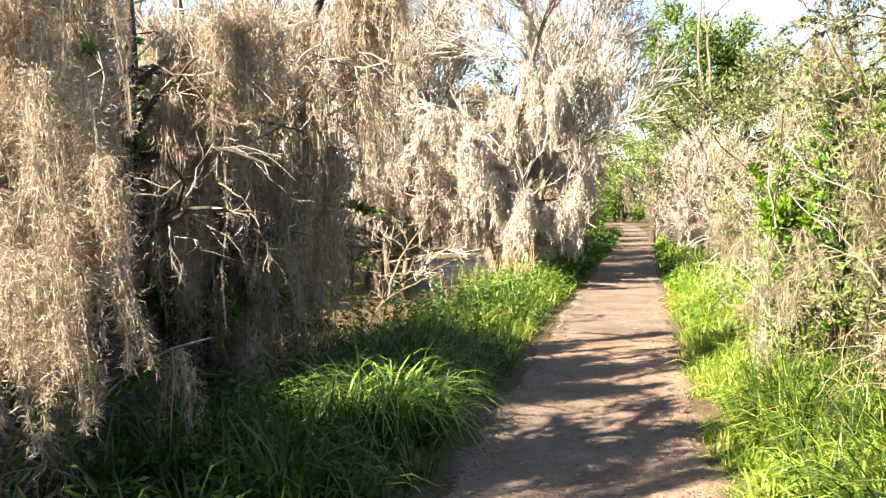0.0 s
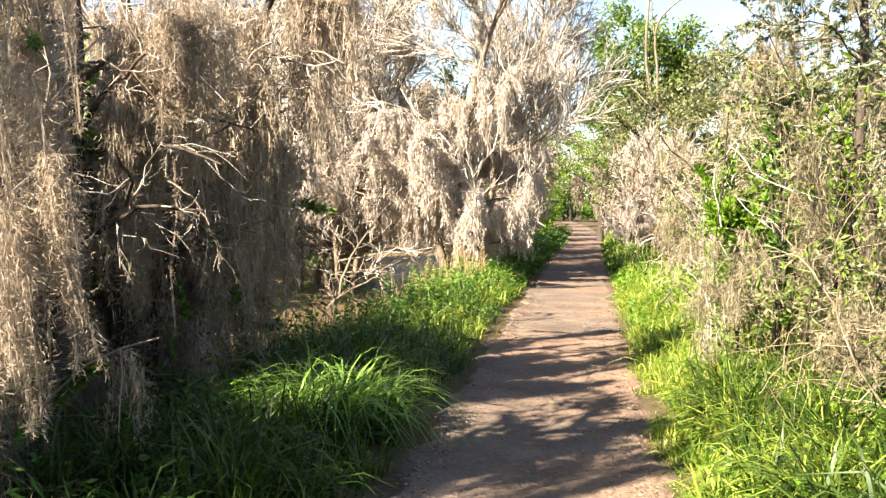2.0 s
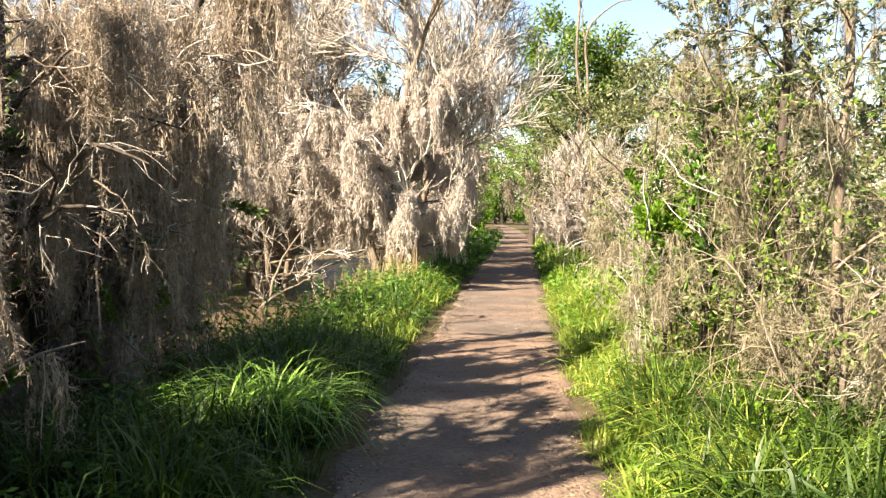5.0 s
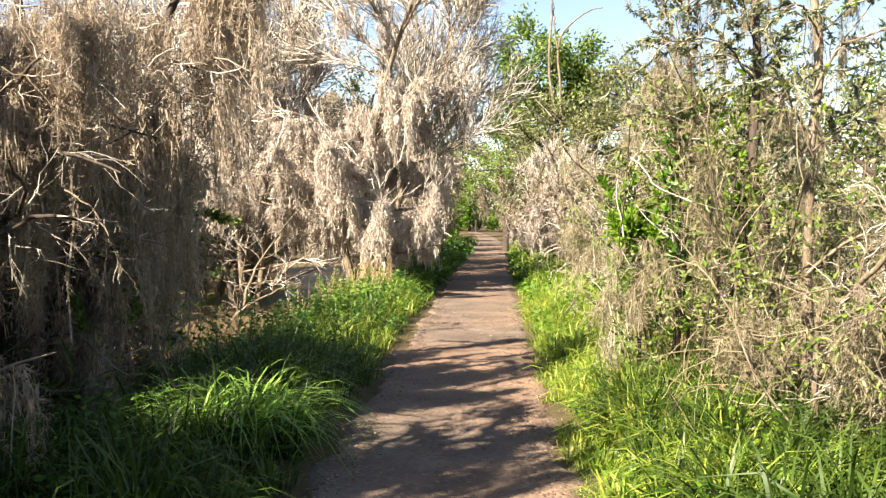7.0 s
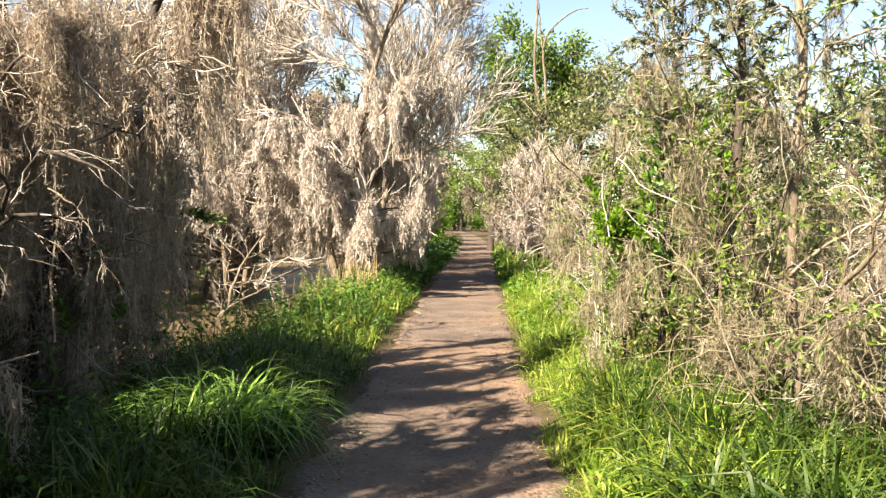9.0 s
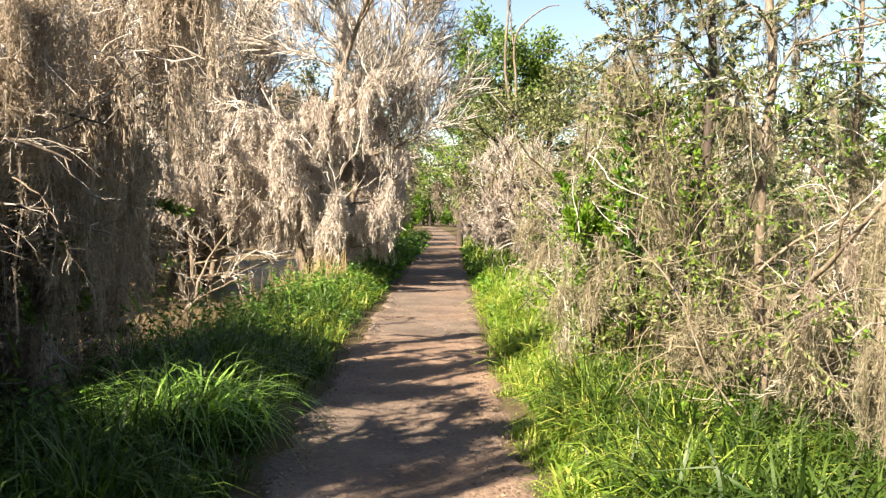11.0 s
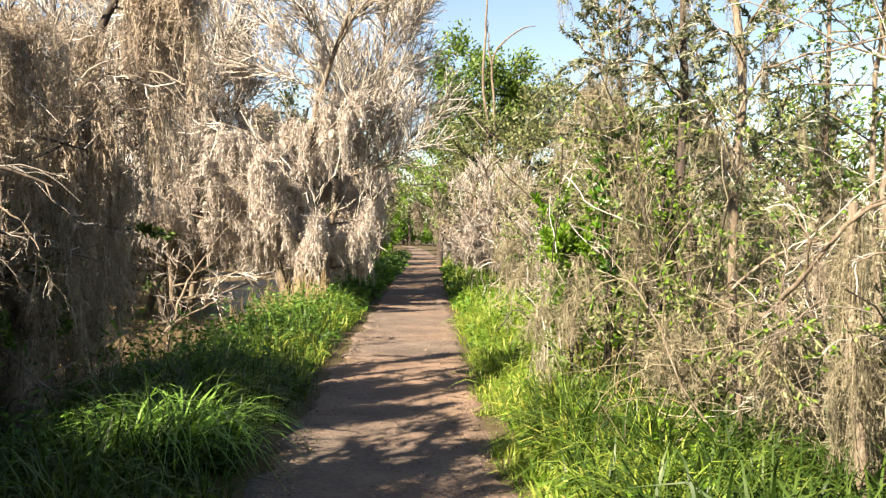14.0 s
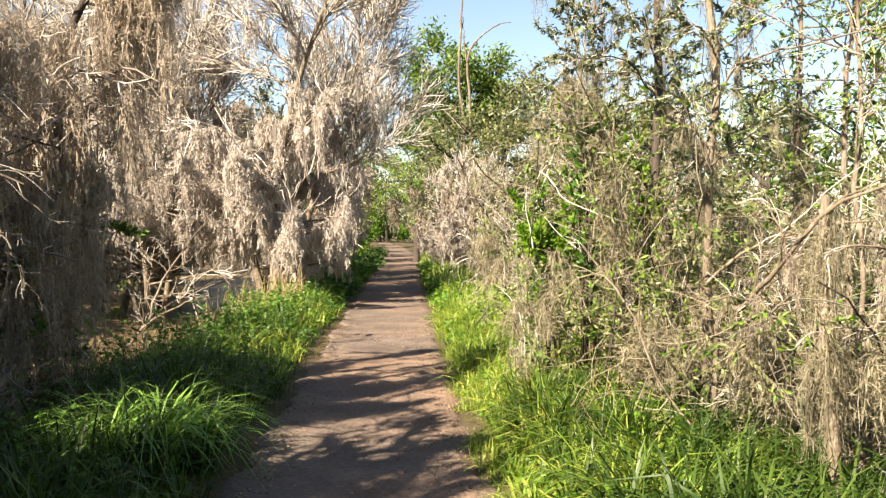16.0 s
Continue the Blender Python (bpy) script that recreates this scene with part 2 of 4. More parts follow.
def festoon(rng, length, m, rope, n, w, size, free_share=0.5, sides=5, body=0.4):
    """One hanging beard of moss that hangs from the origin: m ragged, tapering hanks, each of matted flakes wrapped in fine curling threads."""
    spread = 0.025 + 0.036 * math.sqrt(length)
    so = rng.normal(0, spread, (m, 2))
    sl = rng.uniform(0.45, 1.0, m) * length
    sl[0] = length
    ph = rng.uniform(0, 6.3, (m, 4))
    big = rope * rng.uniform(0.7, 1.3, m)

    def place(g, v, a):
        """Middle, outward direction and radius of hank g at the share v of its length."""
        q = v * sl[g]
        lumps = 0.85 + 0.28 * np.sin(q * 13 + ph[g, 2] + a * 0.7) + 0.22 * np.sin(q * 31 + ph[g, 3] - a)
        r = big[g] * (0.3 + 0.9 * np.minimum(v / 0.15, 1)) * (1.1 - v ** 1.3) * lumps
        sway = np.stack([np.sin(q * 5 + ph[g, 0]), np.cos(q * 4 + ph[g, 1])], -1) * 0.03
        mid = np.concatenate([so[g] * (0.1 + 0.9 * np.minimum(q / 0.3, 1))[:, None] + sway, -q[:, None]], 1)
        return mid, np.stack([np.cos(a), np.sin(a), np.zeros(len(a))], -1), r

    nf = int(m * (2 + length * 19) * sides)
    g = rng.choice(m, nf, p=sl * big / (sl * big).sum())
    a = rng.uniform(0, 2 * np.pi, nf)
    mid, out, r = place(g, rng.uniform(0, 0.97, nf), a)
    P = mid + out * (r * body * rng.uniform(0.0, 1.6, nf))[:, None]
    S = unit(rng.normal(0, 1, (nf, 3)) * np.array([1, 1, 0.5])) * (r * body * rng.uniform(0.13, 0.38, nf))[:, None]
    drop = unit(rng.normal(0, 0.2, (nf, 3)) + np.array([0, 0, -1.0])) * (r * rng.uniform(0.55, 1.7, nf))[:, None]
    core = np.stack([P - S, P + S * 0.8 + drop * 0.2, P + drop], 1).reshape(-1, 3)
    flakes = np.arange(nf * 3).reshape(-1, 3)
    k = 6
    gc, uc = np.repeat(np.arange(m), k), np.tile(np.linspace(0, 0.97, k), m)
    mid, _, _ = place(gc, uc, gc * 0.0)
    mid[::k] = 0
    cord, cf = ribbons(mid.reshape(m, k, 3), unit(rng.normal(0, 1, (m, 3))), np.full((m, k), 0.12 * rope))
    flakes = np.concatenate([flakes, cf[:, [0, 1, 2]] + len(core), cf[:, [0, 2, 3]] + len(core)])
    core = np.concatenate([core, cord])
    g = rng.choice(m, n, p=sl * big / (sl * big).sum())
    v = rng.uniform(0, 1.0, n) ** 1.1
    mid, out, r = place(g, v, rng.uniform(0, 2 * np.pi, n))
    free = (rng.uniform(0, 1, n) < free_share)[:, None]
    P = mid + out * (r * rng.uniform(0.1, 1.0, n) ** 0.6)[:, None]
    d = unit(out * np.where(free, 0.8, 0.08) + rng.normal(0, 1, (n, 3)) * np.where(free, 0.8, 0.22) + np.array([0, 0, -1.0]) * np.where(free, 0.25, 1.0))
    e = unit(d * 0.4 + rng.normal(0, 1, (n, 3)) * np.where(free, 0.7, 0.2) + np.array([0, 0, -1.0]) * np.where(free, 0.5, 1.0))
    L = (rng.uniform(*size, n) * np.where(free[:, 0], 1.0, 1.4))[:, None]
    S = unit(np.cross(d, out + rng.normal(0, 0.5, (n, 3))))
    W = (w * rng.uniform(0.6, 1.3, n))[:, None] / 2
    M = P + d * L * 0.5
    V = np.stack([P, M - S * W, M + S * W, M + e * L * 0.6], 1).reshape(-1, 3)
    q = np.arange(n)[:, None] * 4 + len(core)
    tri = np.concatenate([q + np.array([[0, 1, 2]]), q + np.array([[3, 2, 1]])])
    return np.concatenate([core, V]), np.concatenate([flakes, tri])


mr = np.random.default_rng(5)
LENGTHS = (0.28, 0.5, 0.85, 1.35, 2.0)


def moss_kinds(m, rope, n, w, size, free_share=0.5, sides=5, body=0.4):
    """Four beards of each length, with n threads to a metre."""
    return {l: [festoon(mr, l, m, rope * (0.6 + 0.4 * l), int(n * (0.15 + l)), w, size, free_share, sides, body) for _ in range(4)] for l in LENGTHS}


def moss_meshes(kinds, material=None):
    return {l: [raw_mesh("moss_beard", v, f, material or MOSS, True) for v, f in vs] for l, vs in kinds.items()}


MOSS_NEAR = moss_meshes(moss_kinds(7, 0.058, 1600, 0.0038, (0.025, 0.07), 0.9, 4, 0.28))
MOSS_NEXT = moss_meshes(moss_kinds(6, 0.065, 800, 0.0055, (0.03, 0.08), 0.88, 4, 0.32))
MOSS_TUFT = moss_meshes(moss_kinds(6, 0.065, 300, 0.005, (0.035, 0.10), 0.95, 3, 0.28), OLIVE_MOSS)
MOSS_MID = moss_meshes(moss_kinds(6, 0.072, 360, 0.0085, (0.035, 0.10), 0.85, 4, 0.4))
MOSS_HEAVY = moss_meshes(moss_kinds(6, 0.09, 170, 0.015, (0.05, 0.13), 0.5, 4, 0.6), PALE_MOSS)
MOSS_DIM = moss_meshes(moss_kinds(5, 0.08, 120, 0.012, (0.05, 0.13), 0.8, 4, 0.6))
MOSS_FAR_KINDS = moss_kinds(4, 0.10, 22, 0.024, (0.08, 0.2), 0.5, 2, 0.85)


def nearest_length(l):
    return min(LENGTHS, key=lambda c: abs(c - l))


GAPS = [np.array(g) for g in ((-1.62, 5.9, 0.55), (-1.95, 5.75, 0.6), (-1.4, 6.3, 0.5), (-1.7, 10.2, 0.5), (-1.6, 11.4, 0.5), (-1.6, 12.7, 0.5), (-1.7, 14.0, 0.5))]


def in_gap(p, l):
    """Whether a beard would hang in one of the openings through which the sun reaches the tall grass."""
    for g in GAPS:
        for f in (0.0, 0.35, 0.7, 1.0):
            q = p - np.array([0, 0, l * f]) - g
            w = q - np.array(SUN_DIR) * max(float(q @ np.array(SUN_DIR)), 0)
            if float(w @ w) < 0.22 and q[0] < 0:
                return True
    return False


def clear_of_gaps(p):
    """Which of the places leave the openings for the sun free."""
    keep = np.ones(len(p), bool)
    for g in GAPS:
        q = p - g
        q = q - np.array(SUN_DIR) * np.maximum(q @ np.array(SUN_DIR), 0)[:, None]
        keep &= (q ** 2).sum(1) > 0.2
    return keep


def hang(rng, parent, P, lengths, kinds, fat=1.0):
    """Beards of moss as parts of their tree."""
    at = ORIGIN[parent.name]
    for p, l in zip(P, lengths):
        if in_gap(p, l):
            continue
        high = p[2] - l > 1.8 + 0.31 * math.hypot(p[0], p[1])
        c = nearest_length(l)
        ob = new("moss_beard", (MOSS_DIM if high else kinds)[c][rng.integers(4)])
        ob.parent = parent
        ob.location = p - at
        ob.rotation_euler = (rng.normal(0, 0.06), rng.normal(0, 0.06), rng.uniform(0, 6.28))
        s = fat * rng.uniform(0.8, 1.25)
        ob.scale = (s, s, min(max(l / c, 0.75), 1.3))


def hang_joined(rng, P, lengths, kinds, fat=1.0):
    """Beards of moss joined into one mesh, for far crowns."""
    blocks = []
    for p, l in zip(P, lengths):
        if in_gap(p, l):
            continue
        c = nearest_length(l)
        v, f = kinds[c][rng.integers(4)]
        a = rng.uniform(0, 6.28)
        s = fat * rng.uniform(0.8, 1.25)
        cs, sn = math.cos(a) * s, math.sin(a) * s
        blocks.append((np.stack([v[:, 0] * cs - v[:, 1] * sn, v[:, 0] * sn + v[:, 1] * cs, v[:, 2] * min(max(l / c, 0.7), 1.6)], -1) + p, f))
    return join(*blocks)


# ---- ground, trail and water ----


def smooth(x, a, b):
    u = np.clip((np.asarray(x, float) - a) / (b - a), 0, 1)
    return u * u * (3 - 2 * u)


def wave(x, y, s, seed=0.0):
    """Cheap smooth unevenness, about -1 to 1."""
    return (np.sin(x * s + 1.3 * np.sin(y * s * 0.7 + seed)) + np.sin(y * s * 1.13 + 1.7 * np.sin(x * s * 0.83 + seed * 2)) + np.sin((x + y) * s * 1.9 + seed)) / 3


def trail_mid(y):
    y = np.asarray(y, float)
    return -0.34 + 0.22 * smooth(y, 25, 50) - 0.0005 * np.clip(y - 52, 0, 200) ** 2


def ground_z(x, y):
    x, y = np.asarray(x, float), np.asarray(y, float)
    d = x - trail_mid(y)
    z = -0.85 * smooth(-d, 1.7, 6.8 - 2.2 * smooth(y, 8, 12.5)) * (1 - smooth(-d, 11, 13.5)) - 0.25 * smooth(d, 2.6, 6)
    z = z + 0.10 * smooth(-d, 0.8, 1.5) * (1 - smooth(-d, 1.5, 2.4)) + 0.05 * smooth(d, 0.8, 1.6)
    return z + 0.025 * wave(x, y, 2.1) * smooth(np.abs(d), 0.5, 1.4)


def build_ground():
    def axis(lo, hi, step, far):
        mid = np.arange(lo, hi + step / 2, step)
        out = np.geomspace(step, far, 26).cumsum()
        return np.concatenate([(lo - out)[::-1], mid, hi + out])

    xs, ys = axis(-14, 8, 0.16, 700), axis(-8, 40, 0.25, 700)
    X, Y = np.meshgrid(xs, ys)
    V = np.stack([X, Y, ground_z(X, Y)], -1).reshape(-1, 3)
    r, c = np.meshgrid(np.arange(len(ys) - 1), np.arange(len(xs) - 1), indexing="ij")
    b = (r * len(xs) + c).reshape(-1)
    F = np.stack([b, b + 1, b + len(xs) + 1, b + len(xs)], -1)
    ob = part("ground", (V, F), SOIL, smooth=True)
    tagged(ob, "dark earth bank beside a trail, sloping to a pond", "ground", kind="structure")
    ys = np.concatenate([np.arange(-9, 0.5, 0.25), np.arange(0.5, 24, 0.07), np.arange(24, 70, 0.3), np.arange(70, 130, 1.5)])
    us = np.linspace(-1, 1, 33)
    Y, U = np.meshgrid(ys, us, indexing="ij")
    half = 0.80 + 0.08 * wave(Y, Y * 0 + U, 1.9, 4) + 0.07 * wave(Y, Y * 0 + U, 6.1, 2) + 0.3 * np.exp(-((Y - 48) / 9) ** 2)
    X = trail_mid(Y) + U * half
    Z = ground_z(X, Y) + 0.014 - 0.02 * (1 - U ** 2) - 0.05 * smooth(np.abs(U), 0.9, 1.0) + 0.009 * wave(X, Y, 9, 1) + 0.006 * wave(X, Y, 23, 3) + 0.02
    V = np.stack([X, Y, Z], -1).reshape(-1, 3)
    r, c = np.meshgrid(np.arange(len(ys) - 1), np.arange(len(us) - 1), indexing="ij")
    b = (r * len(us) + c).reshape(-1)
    F = np.stack([b, b + 1, b + len(us) + 1, b + len(us)], -1)
    ob = part("trail", (V, F), DIRT, smooth=True)
    tagged(ob, "narrow trodden brown dirt trail between grassy banks", "trail", kind="structure")
    xs, ys = np.linspace(-40, -2.2, 3), np.linspace(-30, 160, 3)
    X, Y = np.meshgrid(xs, ys)
    V = np.stack([X, Y, X * 0 - 0.5], -1).reshape(-1, 3)
    b = np.array([0, 1, 3, 4])
    ob = part("water", (V, np.stack([b, b + 1, b + 4, b + 3], -1)), WATER)
    tagged(ob, "still brown pond water below the bank", "water", kind="structure")


build_ground()

# ---- mossy trees ----


def mossy_tree(seed, base, height, lean, r0, limbs, limb_len, beards, beard_len, detail, label, limb_from=0.3, limb_lift=0.25,
               twig_per=10, twig_len=0.7, twig_mat=None, leaf=0, group="", fat=1.0, side=None, side_pull=0.0, twig_lift=0.0, low=0.35, bark=None, reach=(), fine=4):
    """A tree hung with moss: trunk, limbs, twigs, beards of moss; near trees keep each beard as a part."""
    rng = np.random.default_rng(seed)
    bark = bark or BARK
    base = np.array([base[0], base[1], float(ground_z(base[0], base[1])) - 0.05])
    t = thing("mossy_tree", base, label, "tree", group)
    trunk = lines(rng, base[None], np.array([[lean[0], lean[1], 1.0]]), height, 14, 0.07, 0.02)
    kr = 8 if detail < 2 else 6
    rad = taper(1, 14, r0, r0 * 0.25)
    rad[0, 0] *= 1.35
    stem = part("trunk", tubes(trunk, rad, kr + 2), bark, t, smooth=True)
    u = np.linspace(limb_from, 0.98, limbs) + rng.normal(0, 0.02, limbs)
    P, T = along(trunk, np.zeros(limbs, int), np.clip(u, 0, 1))
    a = rng.uniform(0, 6.28, limbs) + np.arange(limbs) * 2.4
    D = np.stack([np.cos(a), np.sin(a), np.full(limbs, limb_lift)], -1)
    if side is not None:
        D = D + np.array([side[0], side[1], 0]) * side_pull
    LL = limb_len * rng.uniform(0.6, 1.15, limbs) * (1.15 - 0.55 * u)
    B = lines(rng, P, D, LL, 9, 0.16, -0.03)
    R = taper(limbs, 9, r0 * (0.3 - 0.17 * u), 0.006)
    for z0, end in reach:
        q0, _ = along(trunk, np.zeros(1, int), np.array([z0 / height]))
        w9 = np.linspace(0, 1, 9)[:, None]
        q = q0 * (1 - w9) + np.array([end]) * w9 + np.sin(w9 * np.pi) * np.array([[0, 0, 0.12]]) + rng.normal(0, 0.02, (9, 3)) * w9
        B, R = np.concatenate([B, q[None]]), np.concatenate([R, taper(1, 9, 0.022, 0.005)])
    limbs = len(B)
    for i in range(limbs):
        part("limb", tubes(B[i:i + 1], R[i:i + 1], kr), bark, stem, smooth=True)
    p, d, _ = spawn(rng, B, max(3, twig_per // 3), 0.2, 1.0, 0.9, twig_lift)
    T1 = lines(rng, p, d, twig_len * rng.uniform(0.6, 1.4, len(p)), 6, 0.22, 0.02 + twig_lift * 0.2)
    p, d, _ = spawn(rng, T1, fine, 0.1, 1.0, 0.8, twig_lift)
    k2 = 5 if detail < 2 else 3
    T2 = lines(rng, p, d, twig_len * 0.5 * rng.uniform(0.5, 1.5, len(p)), k2, 0.25, twig_lift * 0.2)
    w = (0.006, 0.0028) if detail == 0 else (0.011, 0.006) if detail == 1 else (0.02, 0.011)
    part("twig_tangle", join(tubes(T1, taper(len(T1), 6, w[0], w[1]), 3), tubes(T2, taper(len(T2), k2, w[1], w[1] * 0.5), 3)), twig_mat or DEAD, t,
         "bare pale twigs", "stuff")
    if leaf:
        i = rng.integers(0, len(T2), leaf)
        p, tt = along(T2, i, rng.uniform(0.2, 1, leaf))
        s = (0.06, 0.022) if detail < 2 else (0.085, 0.034) if fine < 3 else (0.12, 0.05)
        keep = clear_of_gaps(p)
        p, tt = p[keep], tt[keep]
        leaf = len(p)
        part("foliage", leaves(rng, p, tt + rng.normal(0, 0.7, (leaf, 3)), s[0] * rng.uniform(0.6, 1.3, leaf), s[1], 0.2, detail == 2),
             LEAF_TREE if fine == 1 else LEAF_OLIVE, t, "small dull green leaves", "stuff")
    nc = max(6, beards // 15, len(reach) * 2 + 3)
    i = rng.integers(0, len(B), nc)
    if reach:
        i[: len(reach) * 2] = len(B) - 1 - np.arange(len(reach) * 2) % len(reach)
    w = rng.uniform(0.15, 1.0, nc)
    w[: len(reach) * 2] = np.repeat([0.6, 1.0], len(reach))
    knot, _ = along(B, i, w)
    c = rng.integers(0, nc, beards)
    c[: min(beards, nc * 3)] = np.arange(min(beards, nc * 3)) % nc
    p = knot[c] + rng.normal(0, 1, (beards, 3)) * np.array([0.08, 0.08, 0.2]) * (1 if detail == 0 else 1.4)
    loose = rng.uniform(0, 1, beards) < 0.08
    i = rng.integers(0, len(T1), beards)
    q, _ = along(T1, i, rng.uniform(0.1, 1.0, beards))
    p[loose] = q[loose]
    ln = beard_len * rng.uniform(0.35, 1.5, len(p))
    floor = ground_z(p[:, 0], p[:, 1])
    ln = np.minimum(ln, np.maximum(p[:, 2] - np.maximum(floor, -0.45) - low * rng.uniform(0.2, 1.8, len(p)), 0.15))
    if detail < 2:
        hang(rng, t, p, ln, MOSS_MID if detail else MOSS_NEAR if seed == 11 else MOSS_NEXT, fat)
    else:
        if base[1] < 12:
            hang(rng, t, p, ln, MOSS_DIM, fat)
        else:
            part("moss", hang_joined(rng, p, ln, MOSS_FAR_KINDS, fat), MOSS, t, "beards of tan hanging moss", "stuff", True)
    return t


NEAR_LABEL = "dark-barked tree draped in long tan Spanish moss beside the trail"
BANK = "mossy trees along the pond bank"
mossy_tree(11, (-3.3, 3.0), 3.4, (0.05, 0.0), 0.10, 12, 0.85, 112, 0.8, 0, NEAR_LABEL, 0.45, 0.1, side=(1, 0.1), side_pull=0.35, group=BANK, low=0.55, twig_len=0.3,
           reach=((1.7, (-2.1, 2.98, 1.6)), (1.9, (-2.4, 3.45, 1.9)), (2.5, (-2.35, 3.2, 2.55)), (2.8, (-2.6, 3.6, 2.9)), (3.0, (-2.25, 3.1, 3.0)), (3.0, (-2.7, 2.4, 3.1))))
mossy_tree(12, (-3.4, 5.3), 3.3, (0.02, 0.0), 0.10, 11, 1.5, 170, 1.25, 0, NEAR_LABEL, 0.42, 0.1, side=(1, -0.2), side_pull=0.3, group=BANK, low=0.6, twig_len=0.5,
           reach=((2.2, (-2.55, 5.2, 2.5)), (2.1, (-2.2, 5.35, 1.85)), (2.6, (-2.4, 5.6, 2.7))))
mossy_tree(13, (-3.6, 7.1), 4.0, (0.0, 0.05), 0.09, 12, 0.9, 110, 1.3, 1, NEAR_LABEL, 0.35, 0.1, side=(1, 0), side_pull=0.3, group=BANK,
           reach=((2.6, (-2.6, 6.6, 2.6)), (2.2, (-2.8, 7.4, 2.2))))
mossy_tree(14, (-4.4, 9.3), 5.3, (0.0, 0.0), 0.13, 16, 1.8, 110, 1.2, 1, NEAR_LABEL, 0.35, 0.15, group=BANK, low=1.1, reach=((2.4, (-2.7, 9.0, 2.9)), (2.8, (-3.1, 8.6, 2.8)), (2.6, (-3.0, 10.3, 2.6))))
mossy_tree(15, (-6.2, 10.3), 3.6, (0.08, 0.0), 0.14, 7, 1.5, 60, 1.7, 1, NEAR_LABEL, 0.35, 0.2, group=BANK, low=1.3, reach=((2.8, (-4.2, 10.4, 3.1)),))
INNER_LABEL = "moss-curtained tree added behind the bank for shade and closure"
# Added trees; 6, 8, 9, 17 and 29 stand out of view to cast shade.
for sd, x, y, h, n, r in ((17, -5.6, 3.3, 4.6, 50, 1.5), (9, -4.3, 2.4, 3.0, 50, 1.0), (8, -3.5, 3.95, 2.7, 90, 0.7), (6, -4.2, 3.0, 3.4, 50, 0.6), (7, -3.35, 6.3, 2.7, 70, 0.75), (5, -3.3, 4.9, 2.5, 70, 0.6), (4, -3.9, 7.9, 2.7, 60, 0.8), (29, -4.7, 5.0, 4.5, 60, 1.2), (18, -5.8, 5.2, 6.4, 60, 1.6), (30, -4.8, 6.4, 4.9, 70, 1.5), (19, -6.2, 8.0, 5.3, 60, 1.7),
                          (20, -8.2, 11.0, 3.6, 50, 1.8), (28, -6.6, 25.5, 7.0, 130, 2.3)):
    mossy_tree(sd, (x, y), h, (0, 0), 0.13, 12, r, n, 2.4 if sd not in (5, 7, 8) else 1.6, 2 if sd not in (5, 7, 8) else 1, INNER_LABEL, 0.2, 0.12, twig_per=9, twig_len=0.8, leaf=4200 if y < 10 else 300, group=BANK, fat=1.5 if sd not in (5, 7, 8) else 1.15, low=0.15, fine=1)
# Unseen tree behind the camera, added for bounced light and closure.
mossy_tree(10, (-3.6, -2.2), 6.2, (0, 0), 0.13, 14, 1.1, 60, 0.9, 2, "unseen leafy moss-hung tree added on the bank behind the path", 0.6, 0.2, twig_per=10, twig_len=0.5, leaf=5500, group=BANK, fat=1.2, fine=2)
SWAMP_LABEL = "dense evergreen added in the swamp to darken gaps behind mossy trees"
# Added evergreens: they keep sky out of the water's reflection and darken gaps.
SWAMP = [(401, -8.4, 1.4, 5.6), (402, -8.2, 4.2, 5.6), (403, -8.6, 7.2, 5.0), (404, -9.2, 21, 4.6), (405, -10.8, 26, 5.2), (406, -8.8, 31, 5.2), (407, -11.2, 33.5, 5.4), (408, -10.0, 36.5, 5.4), (431, -10.4, 17.5, 4.2), (432, -11.5, 20.5, 5.2)]
FAR_LABEL = "distant tree hung with tan moss farther along the trail"
for sd, x, y, h, n in ((21, -4.2, 27, 6.2, 130), (22, -4.4, 34, 6.5, 110), (23, -4.8, 43, 7, 90), (24, -5.0, 54, 7, 120), (25, -6, 68, 8, 110)):
    mossy_tree(sd, (x, y), h, (0, 0), 0.14, 12, 2.3, n, 1.7, 2, FAR_LABEL, 0.25, 0.3, twig_per=12, twig_len=1.0, twig_lift=0.2, leaf=2500 if x < 0 else 6000, group="mossy trees along the trail", fat=1.6, fine=3)
POND_LABEL = "tall moss-hung tree on the far bank of the pond"
for sd, x, y, h in ((43, -12.5, 34, 10), (45, -14, 46, 11), (49, -11.3, 46, 10), (50, -12, 55, 11), (51, -9.5, 62, 11)):
    mossy_tree(sd, (x, y), h, (0, 0), 0.2, 14, 3.4, 80, 3.0, 2, POND_LABEL, 0.1, 0.2, twig_per=9, twig_len=1.4, leaf=300, group="trees across the pond", fat=3.2, low=0.1, fine=1)


